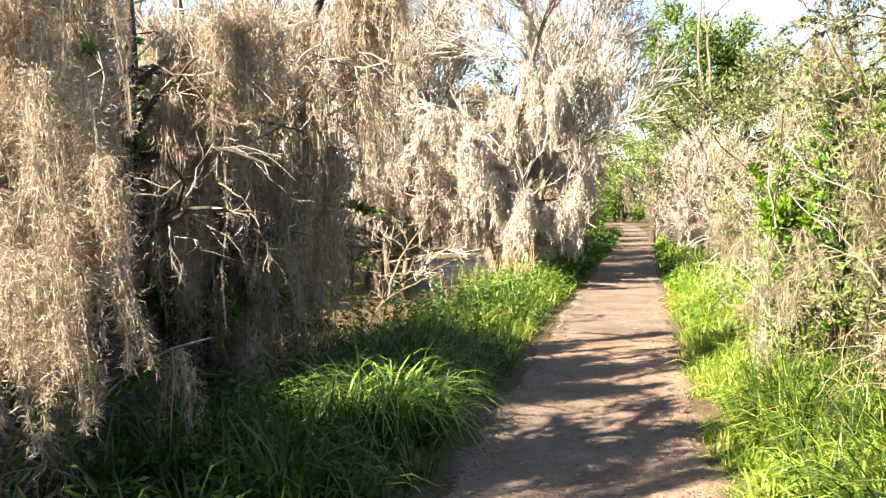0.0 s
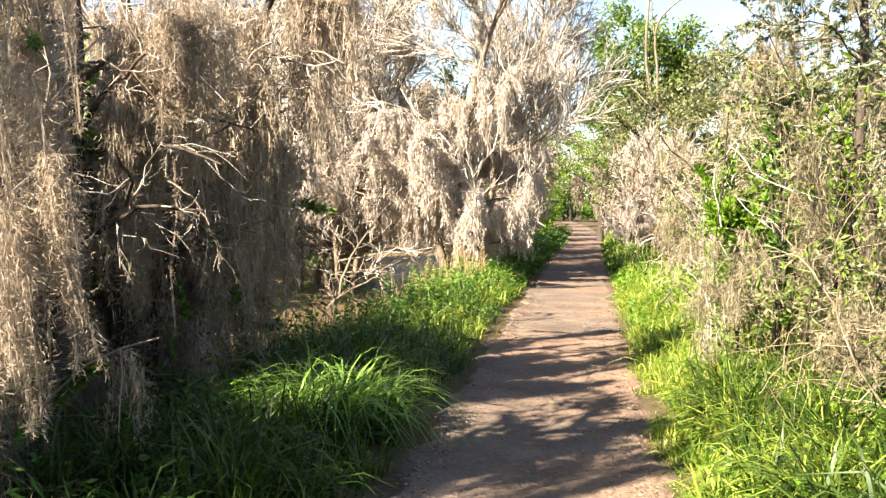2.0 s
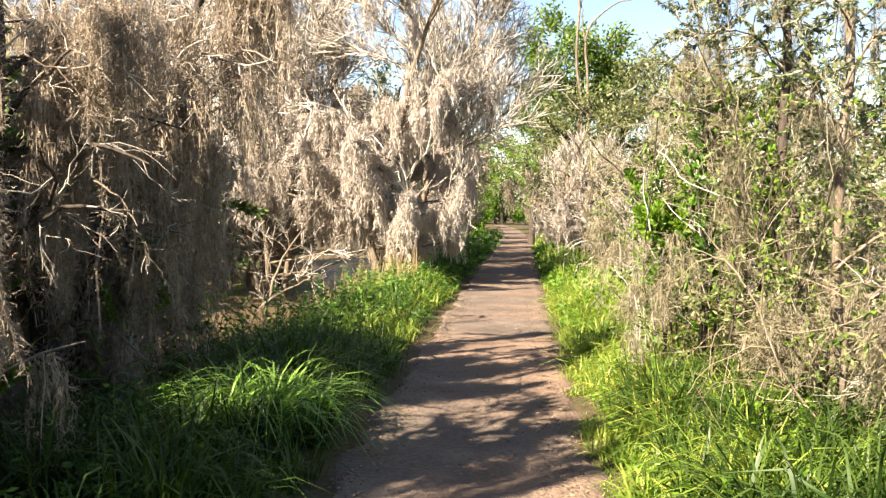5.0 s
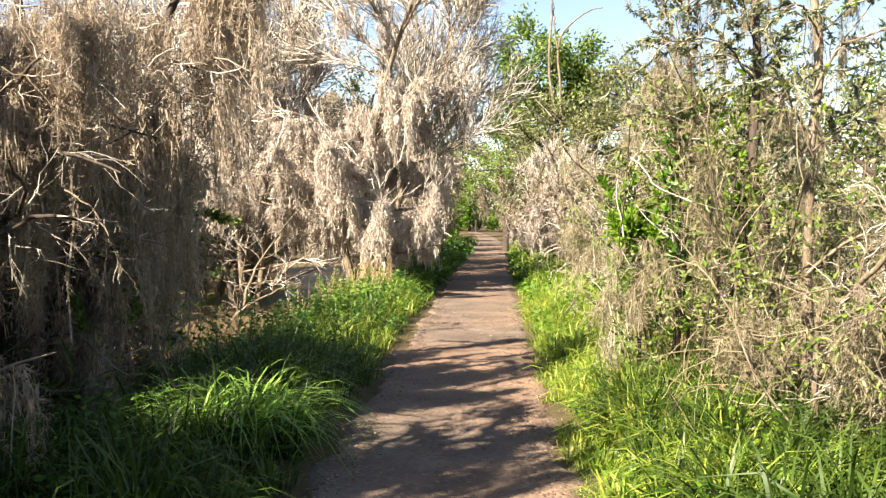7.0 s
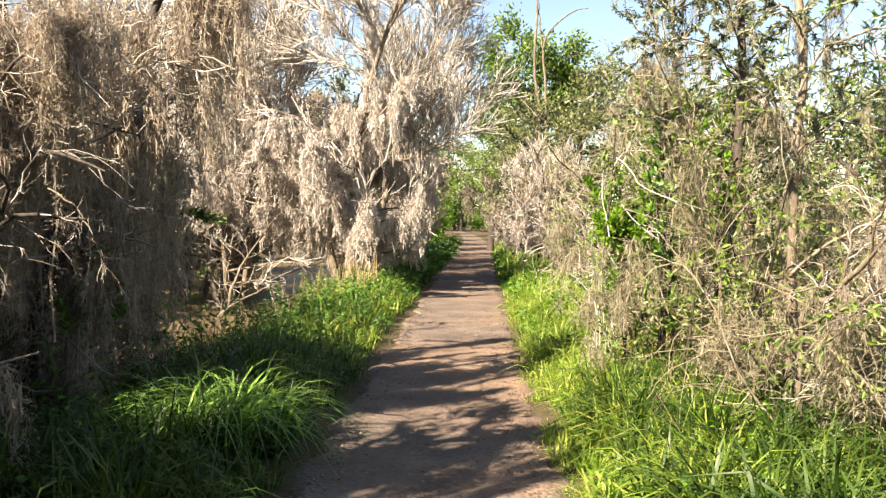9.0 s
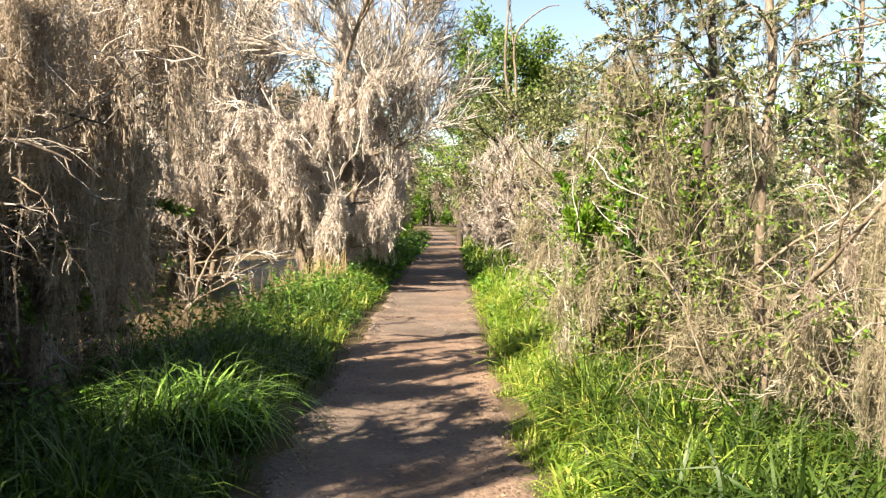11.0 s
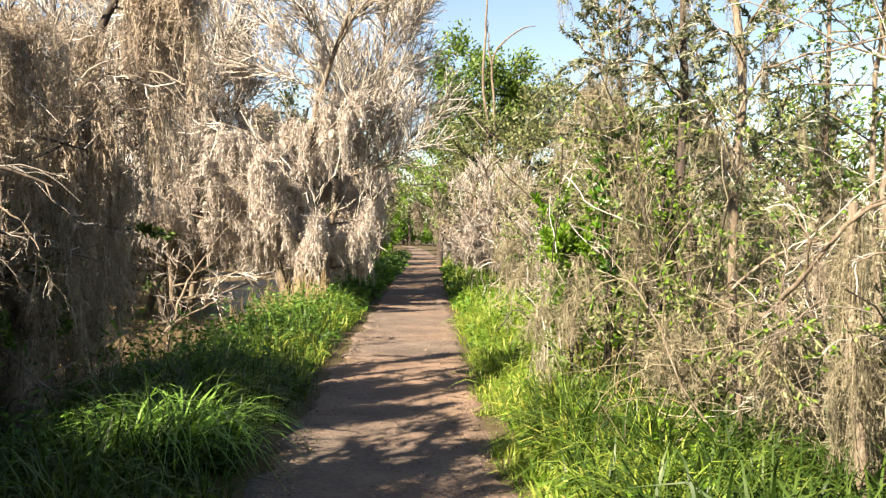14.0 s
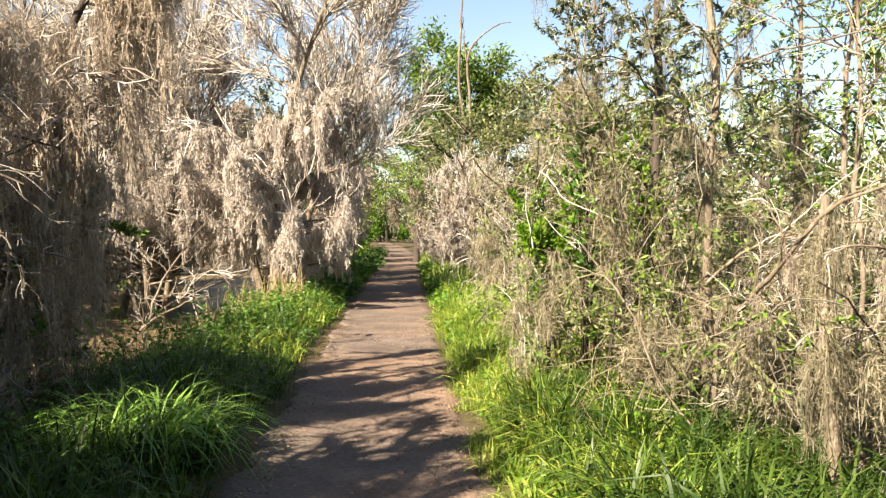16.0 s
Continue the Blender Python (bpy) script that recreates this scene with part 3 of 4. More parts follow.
def grey_tree(seed, x, y, k, m, per=22, label="bare pale-twigged tree heavily hung with tan Spanish moss", kinds=None, edge=None, reach=(), hem=0.35):
    """A big bare tree: a tall dome of pale upswept twigs over tiers of heavy moss."""
    rng = np.random.default_rng(seed)
    base = np.array([x, y, float(ground_z(x, y)) - 0.05])
    t = thing("mossy_tree", base, label, "tree")
    stems = np.array([[-0.2, -0.08, 1.0], [0.17, 0.1, 1.0], [0.0, -0.16, 1.0]])
    S = lines(rng, base + np.array([[-0.2, 0, 0], [0.2, 0.1, 0], [0.0, -0.25, 0]]), stems, k * np.array([7.2, 6.8, 7.4]), 12, 0.06, 0.03)
    stem = []
    for i in range(3):
        stem.append(part("trunk", tubes(S[i:i + 1], taper(1, 12, 0.085 * k, 0.012), 8), PALE_BARK, t, smooth=True))
    n = 66
    u = np.linspace(0, 1, n)
    P, _ = along(S, np.arange(n) % 3, 0.12 + 0.85 * u)
    a = np.arange(n) * 2.4 + rng.uniform(0, 0.5, n)
    D = np.stack([np.cos(a), np.sin(a), 0.1 + 1.1 * u], -1)
    B = lines(rng, P, D, k * (2.8 - 1.5 * u) * rng.uniform(0.75, 1.1, n), 9, 0.10, 0.04)
    if edge is not None:
        over = (B[..., 0] - edge) * (1 if edge < 0 else -1)
        B[..., 0] -= np.where((over > 0) & (B[..., 2] < 3.0), over * 0.85, 0) * (1 if edge < 0 else -1)
    w9 = np.linspace(0, 1, 9)[:, None]
    for end in reach:
        q0, _ = along(S, np.array([1]), np.array([0.42]))
        B = np.concatenate([B, (q0 * (1 - w9) + np.array([end]) * w9 - np.sin(w9 * np.pi) * np.array([[0, 0, 0.15]]) + rng.normal(0, 0.03, (9, 3)) * w9)[None]])
    n = len(B)
    for i in range(n):
        part("limb", tubes(B[i:i + 1], taper(1, 9, 0.028, 0.009), 6), PALE_BARK, stem[i % 3], smooth=True)
    p, d, _ = spawn(rng, B[26:], per, 0.15, 1.0, 0.85, 0.3)
    T1 = lines(rng, p, d, k * rng.uniform(0.4, 1.1, len(p)), 6, 0.15, 0.06)
    p, d, _ = spawn(rng, B[:26], 5, 0.5, 1.0, 0.8, 0.05)
    T1 = np.concatenate([T1, lines(rng, p, d, rng.uniform(0.3, 0.9, len(p)), 6, 0.16, 0.02)])
    if edge is not None:
        over = (T1[..., 0] - edge) * (1 if edge < 0 else -1)
        T1 = T1[~((over > 0.15) & (T1[..., 2] < 2.7)).any(1)]
    p, d, _ = spawn(rng, T1, 5, 0.15, 0.95, 0.8, 0.1)
    T2 = lines(rng, p, d, k * rng.uniform(0.15, 0.6, len(p)), 3, 0.16, 0.05)
    part("twig_tangle", join(tubes(T1, taper(len(T1), 6, 0.014, 0.008), 3), tubes(T2, taper(len(T2), 3, 0.010, 0.006), 3)), DEAD, t, "upswept fans of bare pale twigs", "stuff")
    tufts = 45
    q, _ = along(T1, rng.integers(0, min(per * 40, len(T1)), tufts), rng.uniform(0.0, 0.6, tufts))
    hang(rng, t, q[q[:, 2] < 6.6 * k], rng.uniform(0.15, 0.4, tufts), kinds or MOSS_HEAVY, 0.7)
    low = B[:46]
    p, _ = along(low, rng.integers(0, 46, m), rng.uniform(0.15, 1.0, m) ** 0.75)
    p = p + rng.normal(0, 1, (m, 3)) * np.array([0.12, 0.12, 0.06])
    p = p[(p[:, 2] < (3.4 + rng.uniform(-0.8, 0.9, m)) * k) | (rng.uniform(0, 1, m) < 0.04)]
    q, _ = along(S, rng.integers(0, 3, m // 9), rng.uniform(0.2, 0.62, m // 9))
    p = np.concatenate([p, q + rng.normal(0, 1, (m // 9, 3)) * np.array([0.16, 0.16, 0.05])])
    if edge is not None:
        inside = (edge - p[:, 0]) * (1 if edge < 0 else -1) + np.where(p[:, 2] < 2.8, 0, 0.65)
        p = p[inside > 0]
    ln = np.minimum(rng.uniform(0.35, 1.1, len(p)), np.maximum(p[:, 2] - hem - rng.uniform(0, 0.7, len(p)), 0.25))
    keep = p[:, 2] > hem + 0.3
    hang(rng, t, p[keep], ln[keep], kinds or MOSS_HEAVY, 1.35)


grey_tree(16, -2.85, 20.4, 1.15, 900, 34, edge=-1.15, reach=((0.35, 19.5, 4.25), (0.1, 20.2, 4.8), (-0.1, 19.2, 3.6), (-0.3, 20.5, 5.6)))
grey_tree(116, -5.8, 21.4, 0.95, 230, 16, hem=1.2)
SMALL = "small dead tree smothered in pale hanging moss"
grey_tree(120, 2.2, 29.5, 0.5, 150, 6, SMALL, edge=0.75)
grey_tree(121, 2.0, 35.0, 0.52, 120, 6, SMALL, edge=0.6)
grey_tree(122, 3.2, 31.5, 0.5, 110, 6, SMALL, edge=0.75)
grey_tree(123, -3.5, 32.0, 0.7, 110, 6, SMALL, edge=-1.4)
BACK = "tall bare tree curtained in moss behind the pond bank"
grey_tree(117, -7.6, 24.0, 1.3, 130, 9, BACK, MOSS_DIM, hem=1.5)
grey_tree(118, -9.8, 27.0, 1.5, 130, 9, BACK, MOSS_DIM, hem=1.5)
grey_tree(119, -12.6, 25.0, 1.5, 130, 9, BACK, MOSS_DIM, hem=1.5)

# ---- leafy trees far down the trail ----


def leafy_tree(seed, base, height, crown, n, label, material, size=0.22, low=0.45, group="", moss=0):
    rng = np.random.default_rng(seed)
    base = np.array([base[0], base[1], float(ground_z(base[0], base[1])) - 0.05])
    t = thing("leafy_tree", base, label, "tree", group)
    trunk = lines(rng, base[None], np.array([[0.03, 0, 1.0]]), height * 0.92, 12, 0.05, 0.03)
    stem = part("trunk", tubes(trunk, taper(1, 12, height * 0.02, 0.03), 8), BARK, t, smooth=True)
    m = 12
    P, _ = along(trunk, np.zeros(m, int), np.linspace(low, 0.98, m))
    a = np.arange(m) * 2.4 + rng.uniform(0, 1, m)
    B = lines(rng, P, np.stack([np.cos(a), np.sin(a), np.full(m, 0.55)], -1), crown * rng.uniform(0.6, 1.1, m), 8, 0.15, 0.04)
    for i in range(m):
        part("limb", tubes(B[i:i + 1], taper(1, 8, 0.05, 0.015), 6), BARK, stem)
    p, d, _ = spawn(rng, B, 10, 0.25, 1, 0.9, 0.25)
    T1 = lines(rng, p, d, crown * 0.4 * rng.uniform(0.5, 1.3, len(p)), 5, 0.2)
    part("twig_tangle", tubes(T1, taper(len(T1), 5, 0.018, 0.008), 3), BARK, t, "", "stuff")
    i = rng.integers(0, len(T1), n)
    p, tt = along(T1, i, rng.uniform(0.2, 1, n))
    p = p + rng.normal(0, crown * 0.07, (n, 3))
    keep = clear_of_gaps(p)
    p, tt, n = p[keep], tt[keep], int(keep.sum())
    part("crown", leaves(rng, p, tt + rng.normal(0, 0.8, (n, 3)), size * rng.uniform(0.6, 1.3, n), size * 0.45, 0.2, True), material, t, "", "stuff")
    if moss:
        p, _ = along(B, rng.integers(0, m // 2, moss), rng.uniform(0.2, 1.0, moss))
        ln = np.minimum(rng.uniform(0.5, 1.9, moss), np.maximum(p[:, 2] - 0.6 - rng.uniform(0, 1.0, moss), 0.3))
        part("moss", hang_joined(rng, p, ln, MOSS_FAR_KINDS, 1.3), MOSS, t, "beards of tan hanging moss", "stuff", True)
    return t


for sd, x, y, h in SWAMP:
    leafy_tree(sd, (x, y), h, 2.4, 2600, SWAMP_LABEL, LEAF_TREE, 0.3, 0.08, "evergreens in the swamp")
# Unseen hedge on the sun's side, sized to shade the lower moss.
for sd, x, y, h in ((436, -5.6, -0.8, 4.2), (437, -5.7, 0.9, 3.9), (438, -6.1, 2.6, 4.1), (439, -6.3, 4.4, 4.8), (440, -6.6, 6.2, 4.6), (441, -5.4, -2.6, 4.2)):
    leafy_tree(sd, (x, y), h, 1.4, 3200, "unseen evergreen shrub added to keep low sun off the moss-hung trees", LEAF_TREE, 0.2, 0.06, "evergreen shrubs behind the bank")
# Out of view; its crown is placed to throw shadow on the near trail.
leafy_tree(442, (-3.9, 2.2), 4.8, 0.85, 3000, "unseen slim olive-leaved tree added to shade the near trail", LEAF_OLIVE, 0.12, 0.66)
# Low evergreens added as sun blockers for the lower inner moss.
leafy_tree(434, (-4.9, 3.5), 2.7, 1.1, 3500, "low dense evergreen added to shade the mossy trees on the bank", LEAF_TREE, 0.14, 0.1)
leafy_tree(435, (-4.3, 5.9), 2.3, 0.9, 2500, "low dense evergreen added to shade the mossy trees on the bank", LEAF_TREE, 0.13, 0.08)
for sd, x, y, h in ((411, 8.0, 10, 2.7), (422, 4.6, -1.5, 2.6), (423, 5.0, -5.0, 3.0), (412, 9.8, 16, 3.6), (413, 7.4, 21, 4.4), (414, 12.5, 13, 3.0), (415, 15, 20, 4.2), (416, 10.5, 27, 5.0), (417, 19, 30, 5.6), (418, 21, 18, 4.0), (419, 6.6, 15.5, 3.4), (420, 5.6, 28, 5.0)):
    leafy_tree(sd, (x, y), h, 2.3, 2400, "low green tree in the marsh beyond the thickets", LEAF_OLIVE if sd % 2 else LEAF_TREE, 0.15, 0.05, "low trees in the marsh")
OLIVE = "olive-leaved tree hung with tan moss beside the trail"
for sd, x, y, h, c in ((81, 4.4, 28.5, 5.0, 2.3), (82, 3.6, 34.0, 6.2, 2.5), (83, 2.2, 33.6, 5.2, 2.3), (84, 2.6, 40.0, 6.0, 2.6), (85, 1.7, 47.0, 6.4, 2.6), (86, 4.6, 25.0, 4.8, 2.3), (87, 5.6, 30.0, 5.2, 2.5)):
    leafy_tree(sd, (x, y), h, c, 5200, OLIVE, LEAF_OLIVE, 0.13, 0.22, "olive trees along the trail", 70)
for sd, x, y, h, c in ((88, -3.4, 31.0, 6.4, 2.6), (89, -3.5, 38.0, 6.6, 2.6), (90, -4.0, 47.0, 7.0, 2.8), (91, -4.4, 57.0, 7.0, 2.8), (92, 1.2, 56.0, 6.8, 2.8)):
    leafy_tree(sd, (x, y), h, c, 3600, OLIVE, LEAF_OLIVE, 0.15, 0.2, "olive trees along the trail", 90)
leafy_tree(61, (2.0, 40.5), 9.3, 2.6, 9000, "tall bright green leafy tree behind mossy trees", LEAF_TREE, 0.2, 0.62)
leafy_tree(62, (4.4, 41.5), 8.0, 2.0, 3600, "green leafy tree beside a bare snag", LEAF_TREE, 0.2, 0.62)
leafy_tree(63, (0.6, 46.0), 8.6, 2.0, 3600, "green leafy tree behind mossy trees", LEAF_TREE, 0.2, 0.62)
for sd, x, y, h in ((64, -6.2, 84, 8), (65, 2.0, 90, 6.5), (66, -7.5, 100, 7), (67, 1.6, 126, 11), (68, -8, 122, 9), (69, 2.6, 112, 8), (71, 3.4, 76, 5), (72, -5.2, 128, 12), (73, -5.8, 134, 8), (74, 4.0, 100, 5)):
    leafy_tree(sd, (x, y), h, 2.8, 1800, "sunlit green tree where the trail ends", LEAF_YOUNG, 0.4, 0.12, "green trees at the end of the trail")


for sd, x, y, h in ((75, -7.6, 140, 8), (76, -3.6, 143, 12), (77, -11.5, 139, 10), (78, -2.4, 134, 11)):
    leafy_tree(sd, (x, y), h, 4.2, 2600, "sunlit green tree where the trail ends", LEAF_YOUNG, 0.5, 0.02, "green trees at the end of the trail")


for sd, x, y, h in ((501, -3.7, 68, 3.0), (502, 2.6, 70, 3.0), (503, -4.3, 84, 3.4), (504, 2.3, 82, 3.4), (505, -5.2, 98, 3.6), (506, 1.9, 96, 3.6), (507, 2.5, 60, 2.6), (508, -3.5, 58, 2.6)):
    leafy_tree(sd, (x, y), h, 1.5, 1500, "low sunlit green shrub beside the far trail", LEAF_YOUNG, 0.26, 0.02, "shrubs beside the far trail")
for i in range(8):
    leafy_tree(511 + i, (-11.5 + 2.1 * i, 147 + 2 * (i % 3)), 2.4, 2.4, 1500, "low sunlit green shrub where the trail ends", LEAF_YOUNG, 0.45, 0.02, "shrubs beside the far trail")


def snag():
    """Two pale crooked dead stems that rise above the crowns."""
    rng = np.random.default_rng(70)
    base = np.array([2.5, 36.0, float(ground_z(2.5, 36.0)) - 0.05])
    t = thing("bare_snag", base, "bare pale dead trunk forked into crooked stems", "tree")
    left = ((2.5, 36, 0), (2.4, 36, 2.8), (2.36, 36, 6.05), (2.1, 36, 7.4), (2.23, 36, 9.35), (2.3, 36, 10.7), (2.28, 36, 12.2))
    right = ((2.55, 36.05, 0), (2.64, 36.05, 5.0), (2.6, 36.05, 6.4), (2.48, 36.05, 8.15), (2.7, 36.05, 8.8), (3.08, 36.1, 9.25), (3.76, 36.1, 9.7), (4.2, 36.1, 9.75))
    spur = ((2.48, 36.05, 8.15), (2.38, 36.05, 8.9), (2.34, 36.05, 9.9))
    for name, pts, r0, r1 in (("trunk", left, 0.07, 0.026), ("trunk", right, 0.06, 0.016), ("limb", spur, 0.032, 0.018)):
        pts = np.array(pts, float)
        x = np.linspace(0, len(pts) - 1, 16)
        S = np.stack([np.interp(x, np.arange(len(pts)), pts[:, c]) for c in range(3)], -1)[None] + rng.normal(0, 0.02, (1, 16, 3))
        part(name, tubes(S, taper(1, 16, r0, r1), 8), PALE_BARK, t, smooth=True)


snag()

# ---- thickets beside the trail ----


def thicket(seed, base, height, width, stems, twig, leaf, leaf_mat, moss, label, leaf_size=(0.047, 0.016), beard_len=0.45, twig_mat=None, group="", detail=0, name="thicket"):
    """A tangle of thin stems and dead twigs with some leaves and tufts of moss."""
    rng = np.random.default_rng(seed)
    base = np.array([base[0], base[1], float(ground_z(base[0], base[1])) - 0.05])
    t = thing(name, base, label, "shrub", group)
    P = base + np.stack([rng.normal(0, width * 0.3, stems), rng.normal(0, width * 0.4, stems), np.zeros(stems)], -1)
    D = np.stack([rng.normal(0, 0.55, stems), rng.normal(0, 0.55, stems), np.ones(stems)], -1)
    S = lines(rng, P, D, height * rng.uniform(0.7, 1.2, stems), 11, 0.2, -0.01)
    w = (0.008, 0.004, 0.0022) if detail == 0 else (0.016, 0.009, 0.005)

    def beside(q):
        """Bends what would reach over the trail back to its edge."""
        if base[0] > 0:
            q[..., 0] = np.where(q[..., 0] < 1.0, 1.0 + 0.2 * (q[..., 0] - 1.0), q[..., 0])
        return q

    S = beside(S)
    for i in range(stems):
        part("stem", tubes(S[i:i + 1], taper(1, 11, w[0] * rng.uniform(0.7, 1.5), w[1]), 6), PALE_BARK if i % 2 else BARK, t)
    p, d, _ = spawn(rng, S, twig, 0.12, 1.0, 1.5, 0.05)
    T1 = beside(lines(rng, p, d, width * rng.uniform(0.3, 0.95, len(p)), 7, 0.24, -0.07))
    p, d, _ = spawn(rng, T1, 5, 0.1, 1, 1.1)
    T2 = beside(lines(rng, p, d, width * 0.3 * rng.uniform(0.4, 1.5, len(p)), 4, 0.28, -0.05))
    part("twig_tangle", join(tubes(T1, taper(len(T1), 7, w[1], w[2]), 3), tubes(T2, taper(len(T2), 4, w[2], w[2] * 0.55), 3)), twig_mat or (DEAD if seed % 3 == 0 else TAN_TWIG), t, "tangled bare pale twigs", "stuff")
    if leaf:
        mid = T2[:, 1]
        patch = np.flatnonzero(wave(mid[:, 0] * 1.3, mid[:, 1] + mid[:, 2] * 1.7, 3.4, seed) > -0.15)
        patch = patch if len(patch) > 20 else np.arange(len(T2))
        i = rng.choice(patch, leaf)
        p, tt = along(T2, i, rng.uniform(0.2, 1, leaf))
        second = int(leaf * 0.22)
        if leaf_mat is LEAF_OLIVE:
            i = rng.choice(patch, second)
            p2, t2 = along(T2, i, rng.uniform(0.2, 1, second))
            part("foliage", leaves(rng, p2, t2 + rng.normal(0, 0.6, (second, 3)), leaf_size[0] * rng.uniform(0.5, 1.2, second), leaf_size[1] * 1.3, 0.1), LEAF_YOUNG, t, "fresh green leaves", "stuff")
        part("foliage", leaves(rng, p, tt + rng.normal(0, 0.6, (leaf, 3)), leaf_size[0] * rng.uniform(0.6, 1.3, leaf), leaf_size[1] * rng.uniform(0.8, 1.2, leaf), 0.25, detail > 0 or leaf > 4000), leaf_mat, t, "", "stuff")
    if moss:
        knots = max(4, moss // 6)
        p, _ = along(T1, rng.integers(0, len(T1), knots), rng.uniform(0.1, 1, knots))
        p = p[np.arange(moss) % knots] + rng.normal(0, 1, (moss, 3)) * np.array([0.07, 0.07, 0.12])
        ln = np.minimum(beard_len * rng.uniform(0.4, 1.6, moss), np.maximum(p[:, 2] - ground_z(p[:, 0], p[:, 1]) - 0.1, 0.12))
        hang(rng, t, p, ln * (0.75 if detail == 0 else 1.0), MOSS_TUFT if detail == 0 else MOSS_HEAVY, 1.35 if detail == 0 else 0.9)
    return t


THICK = "tangled thicket of dead pale twigs with tan moss and sparse leaves"
RG = "thickets along the trail"
thicket(81, (2.5, 4.7), 1.7, 1.0, 7, 12, 2200, LEAF_OLIVE, 50, THICK, group=RG)
thicket(82, (2.4, 5.9), 2.4, 1.1, 8, 12, 4600, LEAF_OLIVE, 96, THICK, group=RG)
thicket(83, (2.15, 7.1), 2.7, 1.1, 9, 15, 7000, LEAF_OLIVE, 90, THICK, group=RG)
thicket(84, (2.15, 8.9), 2.9, 1.2, 9, 15, 7600, LEAF_OLIVE, 75, THICK, group=RG)
thicket(85, (2.35, 11.0), 3.1, 1.3, 9, 15, 7600, LEAF_OLIVE, 60, THICK, group=RG)
thicket(86, (3.0, 13.6), 3.5, 1.5, 9, 17, 3639, LEAF_OLIVE, 28, THICK, group=RG, detail=1, beard_len=0.6)
thicket(87, (3.6, 17.0), 3.9, 1.7, 9, 17, 3639, LEAF_OLIVE, 34, THICK, group=RG, detail=1, beard_len=0.9)
thicket(88, (4.1, 21.0), 4.4, 1.9, 9, 15, 3639, LEAF_OLIVE, 60, THICK, group=RG, detail=1, beard_len=1.0)
thicket(89, (4.5, 25.5), 4.8, 2.2, 9, 14, 3639, LEAF_OLIVE, 70, THICK, group=RG, detail=1, beard_len=1.3)
GREEN_BACK = "green leafy shrub behind a dead thicket"
thicket(90, (3.7, 6.0), 2.8, 1.6, 6, 9, 4600, LEAF_OLIVE, 14, GREEN_BACK, group=RG, leaf_size=(0.06, 0.024))
thicket(91, (3.7, 8.4), 3.1, 1.8, 6, 9, 4600, LEAF_OLIVE, 14, GREEN_BACK, group=RG, leaf_size=(0.06, 0.024))
thicket(92, (4.0, 11.5), 3.4, 2.0, 6, 12, 2600, LEAF_OLIVE, 36, "olive leafy shrub behind a dead thicket", group=RG, detail=1)
thicket(93, (4.8, 16), 4.2, 2.4, 6, 12, 2600, LEAF_OLIVE, 50, "olive leafy shrub behind a dead thicket", group=RG, detail=1)
thicket(94, (5.2, 7.5), 3.0, 2.2, 6, 9, 3600, LEAF_YOUNG, 0, "low bright green shrub behind the thickets", group=RG, leaf_size=(0.085, 0.034))
thicket(95, (5.6, 10.5), 3.2, 2.4, 6, 9, 3600, LEAF_GLOSS, 0, "low green shrub behind the thickets", group=RG, leaf_size=(0.085, 0.034))
thicket(96, (4.4, 4.6), 2.3, 1.8, 6, 9, 3000, LEAF_GLOSS, 0, "low green shrub behind the thickets", group=RG, leaf_size=(0.085, 0.034))


def bush(seed, mid, size, n, material, label, leaf=(0.085, 0.034)):
    """A dense leafy bush: upright stems and whorls of pointed leaves."""
    rng = np.random.default_rng(seed)
    g = float(ground_z(mid[0], mid[1]))
    base = np.array([mid[0], mid[1], g - 0.04])
    t = thing("leafy_bush", base, label, "bush")
    m = 7
    top = np.array(mid) + rng.normal(0, 1, (m, 3)) * np.array(size) * 0.35
    w = np.linspace(0, 1, 8)[None, :, None]
    S = (base + rng.normal(0, 0.06, (m, 3)) * np.array([1, 1, 0]))[:, None] * (1 - w) + top[:, None] * w + rng.normal(0, 0.02, (m, 8, 3)) * w
    for i in range(m):
        part("stem", tubes(S[i:i + 1], taper(1, 8, 0.013, 0.005), 6), BARK, t)
    p, d, _ = spawn(rng, S, 22, 0.45, 1.0, 1.0, 0.5)
    T = lines(rng, p, d, max(size) * 0.55 * rng.uniform(0.4, 1.2, len(p)), 5, 0.18, 0.08)
    part("twig_tangle", tubes(T, taper(len(T), 5, 0.005, 0.003), 4), BARK, t, "", "stuff")
    i = rng.integers(0, len(T), n)
    p, tt = along(T, i, rng.uniform(0.25, 1, n) ** 0.6)
    part("foliage", leaves(rng, p, tt * 0.7 + rng.normal(0, 0.6, (n, 3)) + np.array([0, 0, 0.2]), leaf[0] * rng.uniform(0.6, 1.3, n), leaf[1] * rng.uniform(0.8, 1.2, n)), material, t, "", "stuff")


bush(201, (1.34, 8.0, 1.5), (0.5, 0.4, 0.62), 6400, LEAF_YOUNG, "glossy bright green bush among dead twigs", (0.072, 0.028))
bush(202, (1.5, 7.6, 2.2), (0.3, 0.3, 0.3), 700, LEAF_GLOSS, "slender bush with glossy green leaves above the thicket")


